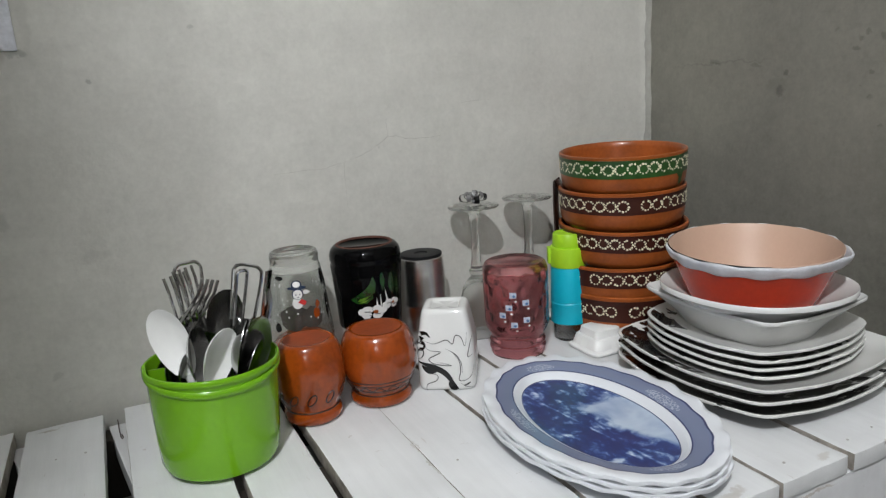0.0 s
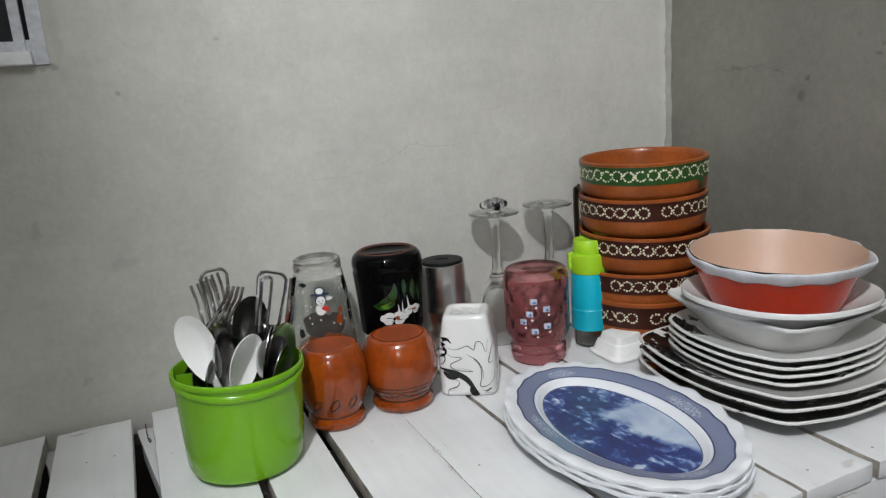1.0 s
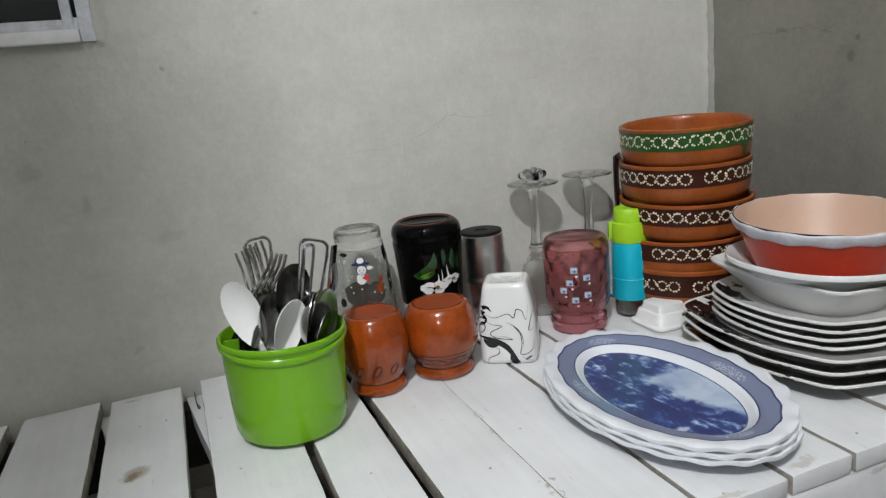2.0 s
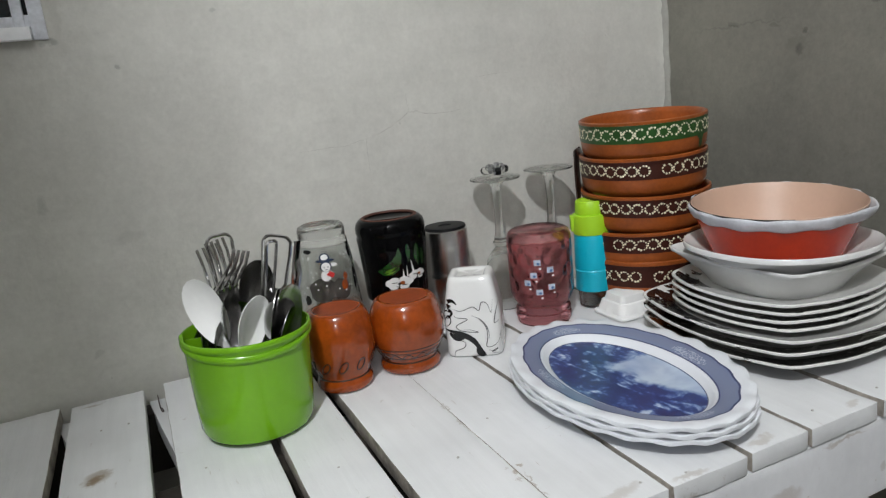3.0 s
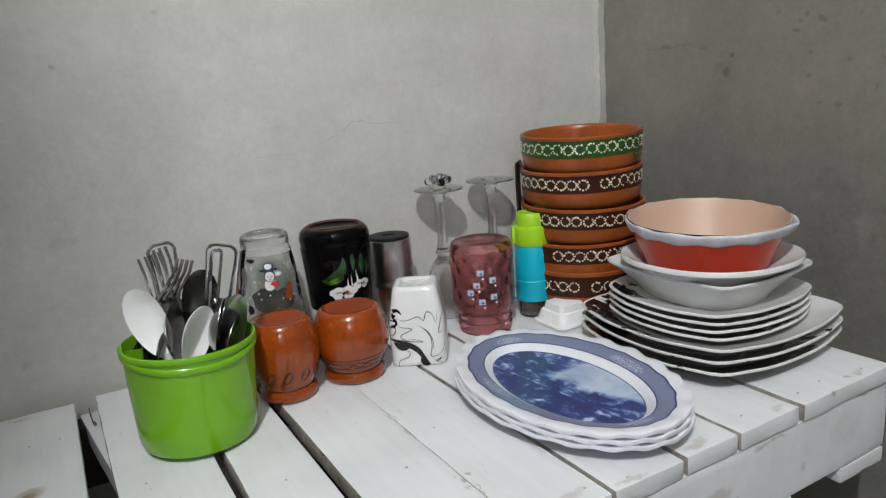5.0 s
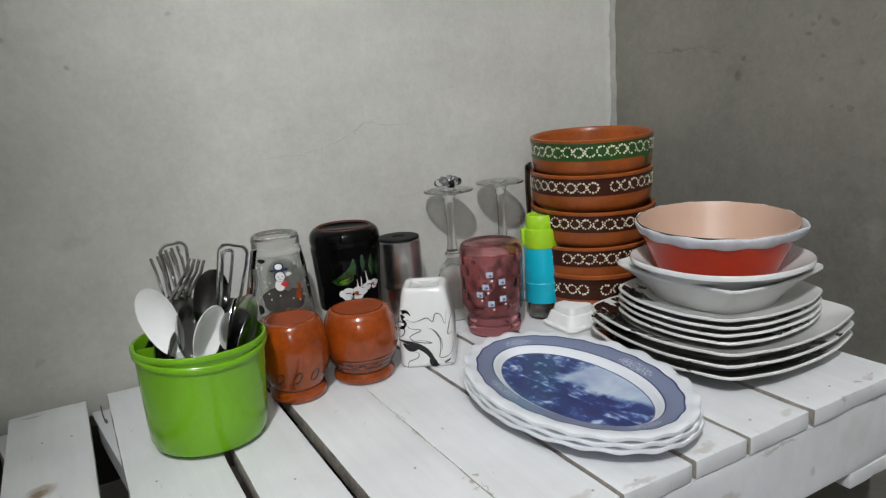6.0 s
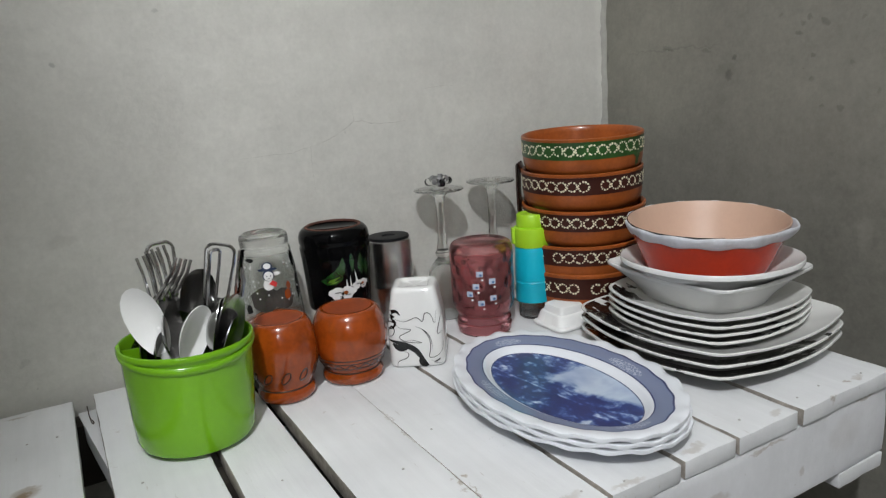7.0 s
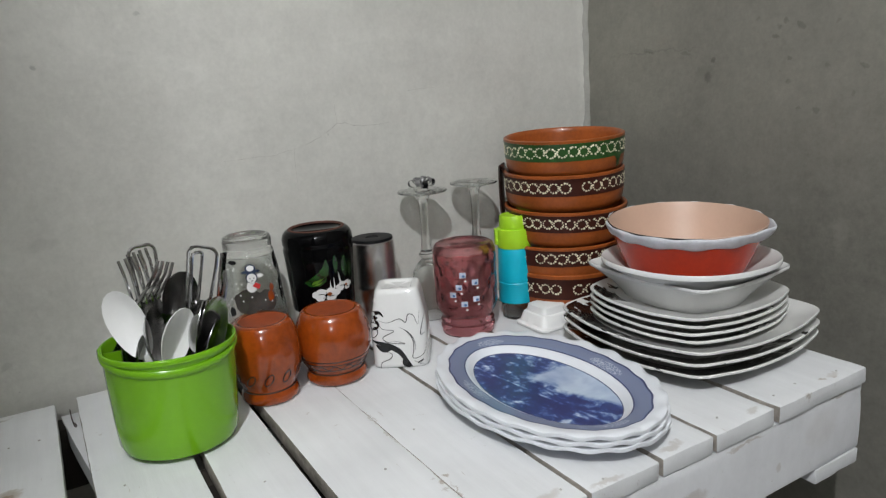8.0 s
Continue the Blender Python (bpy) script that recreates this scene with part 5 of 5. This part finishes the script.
# ---- square plates ----
def plate_material(name, base, rim, ink, seed):
    """White glazed ware with black leafy transfer print round part of the rim."""
    m = bpy.data.materials.new(name)
    m.use_nodes = True
    nt = m.node_tree
    p = nt.nodes["Principled BSDF"]
    p.inputs["Roughness"].default_value = 0.17
    p.inputs["Coat Weight"].default_value = 0.3
    tc = nt.nodes.new("ShaderNodeTexCoord")
    uv = nt.nodes.new("ShaderNodeSeparateXYZ")
    link(nt, tc.outputs["UV"], uv.inputs[0])
    n = nt.nodes.new("ShaderNodeTexNoise")
    n.inputs["Scale"].default_value, n.inputs["Detail"].default_value, n.inputs["Distortion"].default_value = 34, 3, 1.6
    n.noise_dimensions = "4D"
    info = nt.nodes.new("ShaderNodeObjectInfo")
    off = nt.nodes.new("ShaderNodeMath")
    off.operation = "MULTIPLY_ADD"
    off.inputs[1].default_value, off.inputs[2].default_value = 20.0, seed
    link(nt, info.outputs["Random"], off.inputs[0])
    link(nt, off.outputs[0], n.inputs["W"])
    link(nt, tc.outputs["Object"], n.inputs["Vector"])
    big = nt.nodes.new("ShaderNodeTexNoise")
    big.inputs["Scale"].default_value = 45
    big.noise_dimensions = "4D"
    link(nt, off.outputs[0], big.inputs["W"])
    link(nt, tc.outputs["Object"], big.inputs["Vector"])

    def math_(op, a, b):
        k = nt.nodes.new("ShaderNodeMath")
        k.operation = op
        for i, v in enumerate((a, b)):
            if isinstance(v, (int, float)):
                k.inputs[i].default_value = v
            else:
                link(nt, v, k.inputs[i])
        return k.outputs[0]
    # solid print in the middle of the stretch, broken leaves towards its ends
    centre, half = (ink[0] + ink[1]) / 2, (ink[1] - ink[0]) / 2
    ends = math_("POWER", math_("DIVIDE", math_("ABSOLUTE", math_("SUBTRACT", uv.outputs[1], centre), 0), half), 3)
    inkmask = math_("GREATER_THAN", n.outputs["Fac"], math_("ADD", math_("MULTIPLY", ends, 0.30), 0.36))
    edge = math_("MULTIPLY", math_("GREATER_THAN", big.outputs["Fac"], 0.62), 0.0026)
    zone = math_("MULTIPLY", math_("GREATER_THAN", uv.outputs[0], rim[0]), math_("LESS_THAN", math_("SUBTRACT", uv.outputs[0], edge), rim[1]))
    mask = math_("MULTIPLY", inkmask, zone)
    mix = nt.nodes.new("ShaderNodeMix")
    mix.data_type = "RGBA"
    link(nt, mask, mix.inputs["Factor"])
    tone = nt.nodes.new("ShaderNodeValToRGB")
    tone.color_ramp.elements[0].color = (*[c * 0.95 for c in base], 1)
    tone.color_ramp.elements[1].color = (*base, 1)
    link(nt, big.outputs["Fac"], tone.inputs[0])
    link(nt, tone.outputs[0], mix.inputs["A"])
    mix.inputs["B"].default_value = (0.008, 0.008, 0.009, 1)
    link(nt, mix.outputs["Result"], p.inputs["Base Color"])
    return m


def square_ware(name, label, category, z, a, height, n, turn, mat, floor=0.6, thick=0.0032, lift=0.0, bulge=1.0, group="stack of plates", middle=(-0.165, -0.343), spike=0.0, long=1.0):
    """A rounded square plate or dish: half-width a, rim height above its base; corners lift a little."""
    def shape(ang, r, h):
        k = (abs(math.cos(ang)) ** n + abs(math.sin(ang)) ** n) ** (-1 / n)
        f = min(1.0, r / a)
        corner = ((k - 1) / (2 ** (0.5 - 1 / n) * 1.0 - 1 + 1e-9)) if n > 2 else 0
        kk = 1 + (k - 1) * f ** 1.5 + spike * f ** 3 * max(0.0, -math.cos(4 * ang)) ** 6
        return (r * kk * math.cos(ang), r * kk * math.sin(ang) * long, h + lift * corner * f ** 4)
    top, under = [], []
    steps = 9
    top.append((0, thick))
    for i in range(steps + 1):
        s = i / steps
        top.append((a * (floor + (1 - floor) * s), thick + (height - thick) * s ** bulge))
    tip = [(a * 1.008, height - 0.0008), (a * 1.006, height - thick * 0.9)]
    for i in range(steps, -1, -1):
        s = i / steps
        under.append((a * (floor + (1 - floor) * s) - 0.0005, max(0.0, (height - thick) * s ** bulge - 0.0003)))
    under.append((a * floor * 0.9, 0))
    under.append((0, 0))
    ob = thing(name, label, category, group, at=(*middle, z), turn=(0, 0, turn))
    part("plate_body", revolve(top + tip + under[1:], 96, shape), mat, ob, smooth=50)
    return ob


WHITE = (0.72, 0.72, 0.70)
# M_PLATE and M_SMALL: wide ink is leaf print plus painted-in shade between rims
M_PLATE = plate_material("printed_shaded_plate", WHITE, (0.086, 0.1152), (0.26, 0.86), 1.0)
M_PLATE_TOP = plate_material("printed_top_plate", WHITE, (0.094, 0.1152), (0.29, 0.56), 2.0)
M_SMALL = plate_material("printed_shaded_small_plate", WHITE, (0.066, 0.0925), (0.28, 0.84), 4.0)
M_SMALL_TOP = plate_material("printed_top_small_plate", WHITE, (0.074, 0.0925), (0.33, 0.47), 5.0)
for k, (z, t) in enumerate(((0.7508, 0.5), (0.7632, -0.8), (0.7756, 0.6))):
    square_ware("square_plate", ("large white square plate with black leaf print", "large white square plate between two plates", "large white square plate with dark printed rim")[k], "plate", z, 0.1170, 0.0165, 3.5, t, M_PLATE_TOP if k == 2 else M_PLATE, 0.62, lift=0.004, bulge=1.25, spike=0.055)
for k, z in enumerate((0.7815, 0.7898, 0.7981, 0.8064)):
    square_ware("small_plate", "white square side plate in the stack", "plate", z, 0.0948, 0.0125, 2.9, (1.2, -1.5, 0.5, -0.6)[k], M_SMALL_TOP if k == 3 else M_SMALL, 0.55, lift=0.0012, bulge=1.3, spike=0.042)
square_ware("deep_dish", "white square deep dish with pointed corners", "dish", 0.8108, 0.0795, 0.0375, 4.4, 0.0, M_CERAM, 0.70, 0.0036, 0.002, 0.80, middle=(-0.1665, -0.3420), spike=0.07, long=1.15)

VIEW = Matrix.Rotation(radians(facing(-0.16, -0.34) + 90), 4, "Z")
square_ware("deep_dish", "white round deep dish with a thick rim", "dish", 0.8320, 0.0925, 0.0315, 2.3, 8.0, M_CERAM, 0.6, 0.0062, 0.0, 0.85, middle=(-0.1730, -0.3530)).rotation_euler = (radians(-0.5), radians(0.9), 0)

# ---- fluted red bowl ----
fl = thing("fluted_bowl", "red-orange bowl with peach inside and fluted white lip", "bowl", at=(-0.158, -0.340, 0.8345), turn=(1.2, -1.2, 0))
fl.matrix_basis = pose(-0.1618, -0.3378, 0.8308) @ VIEW @ pose(0, 0, 0, 2.4, 1.0, 0)
fl.scale = (0.895, 0.895, 1.2)


SPOUT = radians(-14)


def flute(a, r, z):
    k = min(1.0, max(0.0, (r - 0.0895) / 0.006))
    w = 1 + 0.012 * k * math.cos(13 * a) + 0.075 * k * max(0.0, math.cos(a - SPOUT)) ** 60
    drop = max(0.0, 0.0580 - z) / 0.012
    return (r * w * math.cos(a), r * w * math.sin(a), z + 0.0006 * k * math.cos(13 * a) - 0.0011 * drop * math.cos(13 * a))


part("bowl_body", revolve([(0, 0.001), (0.056, 0), (0.063, 0.0012), (0.075, 0.014), (0.0850, 0.032), (0.0936, 0.0494), (0.0926, 0.0498), (0.0833, 0.032), (0.066, 0.010), (0, 0.008)], 120), M_REDGLAZE, fl, "red-orange glazed outside", smooth=50)
part("inside", revolve([(0, 0.0087), (0.0652, 0.0107), (0.0812, 0.0327), (0.0895, 0.0480), (0.0948, 0.0570), (0.0966, 0.0594), (0.0974, 0.0590), (0.0966, 0.0560), (0.0905, 0.0470), (0.0822, 0.0325), (0.0662, 0.0105), (0, 0.0083)], 120), M_PEACH, fl, "peach glazed inside", smooth=50)
part("fluted_lip", revolve([(0.0920, 0.0490), (0.0932, 0.0478), (0.0946, 0.0483), (0.0962, 0.0502), (0.0985, 0.0532), (0.1000, 0.0560), (0.1001, 0.0576), (0.0994, 0.0585), (0.0982, 0.0586), (0.0972, 0.0578), (0.0955, 0.0545)], 182, flute), M_LIP, fl, "grey-white fluted lip", smooth=60)
# black tube put in as the shaded gap between liner and lip
part("dark_rim_line", tube([(0.0977 * math.cos(2 * math.pi * i / 96), 0.0977 * math.sin(2 * math.pi * i / 96), 0.0584) for i in range(40, 76)], 0.0009, 5), M_INK, fl)


# ---- oval platters ----
def platter_material():
    m = bpy.data.materials.new("blue_scene_platter")
    m.use_nodes = True
    nt = m.node_tree
    p = nt.nodes["Principled BSDF"]
    p.inputs["Roughness"].default_value = 0.3
    p.inputs["Coat Weight"].default_value = 0.15
    tc = nt.nodes.new("ShaderNodeTexCoord")
    uv = nt.nodes.new("ShaderNodeSeparateXYZ")
    link(nt, tc.outputs["UV"], uv.inputs[0])
    band = nt.nodes.new("ShaderNodeValToRGB")
    band.color_ramp.interpolation = "CONSTANT"
    stops = [(0.0, (0.5, 0.5, 0.5)), (0.644, (0.03, 0.05, 0.16)), (0.650, (0.74, 0.76, 0.80)), (0.725, (0.03, 0.04, 0.13)), (0.737, (0.18, 0.215, 0.33)), (0.868, (0.025, 0.035, 0.12)), (0.884, (0.72, 0.74, 0.78))]
    el = band.color_ramp.elements
    el[0].position, el[0].color = 0.0, (*stops[0][1], 1)
    el[1].position, el[1].color = stops[1][0], (*stops[1][1], 1)
    for pos, c in stops[2:]:
        e = el.new(pos)
        e.color = (*c, 1)
        # landscape in shades of blue: pale sky on one side, dark foliage blotches, a pale diagonal path
    sep = nt.nodes.new("ShaderNodeSeparateXYZ")
    link(nt, tc.outputs["Object"], sep.inputs[0])

    def math_(op, a, b, c=None):
        k = nt.nodes.new("ShaderNodeMath")
        k.operation = op
        for i, v in enumerate((a, b, c)):
            if v is None:
                continue
            if isinstance(v, (int, float)):
                k.inputs[i].default_value = v
            else:
                link(nt, v, k.inputs[i])
        return k.outputs[0]

    def noise_(scale, detail, dist=0.0, stretch=(1, 1, 1)):
        mp = nt.nodes.new("ShaderNodeMapping")
        mp.inputs["Scale"].default_value = stretch
        link(nt, tc.outputs["Object"], mp.inputs["Vector"])
        n = nt.nodes.new("ShaderNodeTexNoise")
        n.inputs["Scale"].default_value, n.inputs["Detail"].default_value, n.inputs["Distortion"].default_value = scale, detail, dist
        n.inputs["Roughness"].default_value = 0.62
        link(nt, mp.outputs[0], n.inputs["Vector"])
        return n.outputs["Fac"]
    x, y = sep.outputs[0], sep.outputs[1]
    lobes = math_("COSINE", math_("MULTIPLY", uv.outputs[1], 22 * 2 * math.pi), 0)
    outer = math_("GREATER_THAN", uv.outputs[0], 0.79)
    link(nt, math_("MULTIPLY_ADD", math_("MULTIPLY", lobes, outer), -0.003, uv.outputs[0]), band.inputs[0])
    def step_(value, lo, hi, a, b):
        k = nt.nodes.new("ShaderNodeMapRange")
        k.interpolation_type = "SMOOTHSTEP"
        for i, v in enumerate((lo, hi, a, b)):
            k.inputs[i + 1].default_value = v
        link(nt, value, k.inputs[0])
        return k.outputs[0]

    def clumps(scale, seed, stretch):
        """Rounded tufts, light in their middle."""
        mp = nt.nodes.new("ShaderNodeMapping")
        mp.inputs["Scale"].default_value, mp.inputs["Location"].default_value = stretch, (seed, seed * 0.7, 0)
        add = nt.nodes.new("ShaderNodeVectorMath")
        warp = nt.nodes.new("ShaderNodeTexNoise")
        warp.inputs["Scale"].default_value, warp.inputs["Detail"].default_value = 60, 3
        link(nt, tc.outputs["Object"], warp.inputs["Vector"])
        soft = nt.nodes.new("ShaderNodeVectorMath")
        soft.operation = "SCALE"
        soft.inputs["Scale"].default_value = 0.022
        link(nt, warp.outputs["Color"], soft.inputs[0])
        link(nt, tc.outputs["Object"], add.inputs[0])
        link(nt, soft.outputs[0], add.inputs[1])
        link(nt, add.outputs[0], mp.inputs["Vector"])
        k = nt.nodes.new("ShaderNodeTexVoronoi")
        k.inputs["Scale"].default_value = scale
        k.feature = "SMOOTH_F1"
        k.inputs["Smoothness"].default_value = 0.25
        link(nt, mp.outputs[0], k.inputs["Vector"])
        return k.outputs["Distance"]
    # open sky on the far side of the meadow, trees at one end, tufts of plants in front
    wave = math_("MULTIPLY", math_("SUBTRACT", noise_(26, 4, 0.4), 0.5), 0.035)
    edge = math_("ADD", math_("MULTIPLY_ADD", y, 0.28, x), wave)
    sky = math_("MULTIPLY", step_(edge, -0.004, 0.013, 0.0, 1.0), step_(math_("ADD", y, wave), 0.020, 0.046, 1.0, 0.0))
    green = math_("MULTIPLY_ADD", math_("SUBTRACT", noise_(48, 5, 0.6, (1.2, 0.8, 1)), 0.5), 1.5, 0.40)
    green = math_("MULTIPLY_ADD", math_("SUBTRACT", 0.42, clumps(62, 0.0, (1.0, 0.7, 1))), 0.95, green)
    green = math_("MULTIPLY_ADD", math_("SUBTRACT", 0.40, clumps(130, 3.1, (1.2, 0.6, 1))), 0.75, green)
    pale = math_("MULTIPLY_ADD", math_("SUBTRACT", noise_(22, 3, 0.3), 0.5), 0.5, 0.78)
    v = math_("ADD", math_("MULTIPLY", sky, pale), math_("MULTIPLY", math_("SUBTRACT", 1.0, sky), green))
    path = math_("ABSOLUTE", math_("ADD", math_("MULTIPLY_ADD", y, 0.16, x), math_("MULTIPLY_ADD", noise_(20, 2), 0.006, 0.012)), 0)
    v = math_("ADD", v, step_(path, 0.0, 0.0022, 0.22, 0.0))
    pic = nt.nodes.new("ShaderNodeValToRGB")
    pe = pic.color_ramp.elements
    pe[0].position, pe[0].color = 0.0, (0.028, 0.042, 0.15, 1)
    pe[1].position, pe[1].color = 1.0, (0.62, 0.70, 0.78, 1)
    for pos, c in ((0.3, (0.03, 0.055, 0.20)), (0.48, (0.08, 0.14, 0.34)), (0.66, (0.24, 0.33, 0.52)), (0.82, (0.48, 0.57, 0.69))):
        e = pe.new(pos)
        e.color = (*c, 1)
    link(nt, v, pic.inputs[0])
    inside = math_("LESS_THAN", uv.outputs[0], 0.644)
    mix = nt.nodes.new("ShaderNodeMix")
    mix.data_type = "RGBA"
    link(nt, inside, mix.inputs["Factor"])
    link(nt, band.outputs[0], mix.inputs["A"])
    link(nt, pic.outputs[0], mix.inputs["B"])
    # lacy pale scrolls within four stretches of the blue band
    lace = nt.nodes.new("ShaderNodeTexVoronoi")
    lace.feature = "DISTANCE_TO_EDGE"
    lace.inputs["Scale"].default_value = 300
    link(nt, tc.outputs["Object"], lace.inputs["Vector"])
    wave = math_("COSINE", math_("MULTIPLY_ADD", uv.outputs[1], 4 * 2 * math.pi, 0.6), 0)
    lm = math_("MULTIPLY", math_("LESS_THAN", lace.outputs["Distance"], 0.085), math_("GREATER_THAN", math_("SUBTRACT", wave, math_("POWER", math_("MULTIPLY", math_("SUBTRACT", uv.outputs[0], 0.787), 12.0), 2)), 0.62))
    lm = math_("MULTIPLY", lm, math_("MULTIPLY", math_("GREATER_THAN", uv.outputs[0], 0.735), math_("LESS_THAN", uv.outputs[0], 0.84)))
    mix2 = nt.nodes.new("ShaderNodeMix")
    mix2.data_type = "RGBA"
    link(nt, math_("MULTIPLY", lm, 0.55), mix2.inputs["Factor"])
    link(nt, mix.outputs["Result"], mix2.inputs["A"])
    mix2.inputs["B"].default_value = (0.6, 0.64, 0.74, 1)
    link(nt, mix2.outputs["Result"], p.inputs["Base Color"])
    return m


M_PLATTER = platter_material()


def platter(z, turn, label, phase):
    """Oval well of half-axes PW x PL; r counts 0 to 0.648 over the well and on to 1 across a border of even width."""
    def shape(a, r, h):
        over = max(0.0, r - 0.648) / 0.352
        off = 0.0408 * over + 0.0007 * math.cos(22 * a + phase) * max(0.0, over - 0.35) / 0.65
        k = min(1.0, r / 0.648)
        return ((0.0540 * k + off) * math.cos(a), (0.1005 * k + off) * math.sin(a), h + 0.0014 * max(0.0, (over - 0.7) / 0.3) * math.cos(22 * a + phase))
    prof = [(0, 0.0032), (0.3, 0.0032), (0.55, 0.0033), (0.64, 0.0036), (0.648, 0.0039), (0.672, 0.0062), (0.70, 0.0092), (0.722, 0.0106), (0.735, 0.0112), (0.79, 0.0132), (0.868, 0.0154), (0.885, 0.0158), (0.94, 0.0169), (0.985, 0.0172), (0.998, 0.0164), (1.0, 0.0145), (0.997, 0.0128), (0.985, 0.0124), (0.970, 0.0132), (0.87, 0.0120), (0.74, 0.0078), (0.66, 0.0006), (0.6, 0), (0, 0)]
    ob = thing("oval_platter", label, "platter", "stack of oval platters", at=(-0.3925, -0.3575, z), turn=(0, 0, turn))
    part("well", revolve(prof[:7] + prof[-4:], 176, shape), M_PLATTER, ob, "blue landscape picture" if z > 0.759 else "", smooth=45)
    part("rim", revolve(prof[6:21] + [(0.70, 0.0052)], 176, shape), M_PLATTER, ob, smooth=45)
    return ob


platter(0.7506, 1.4, "white scalloped oval platter at the bottom of its stack", 0.0)
platter(0.7570, -0.4, "white scalloped oval platter between two platters", 3.14)
platter(0.7634, -1.8, "scalloped oval platter with blue landscape and blue border", 0.0)
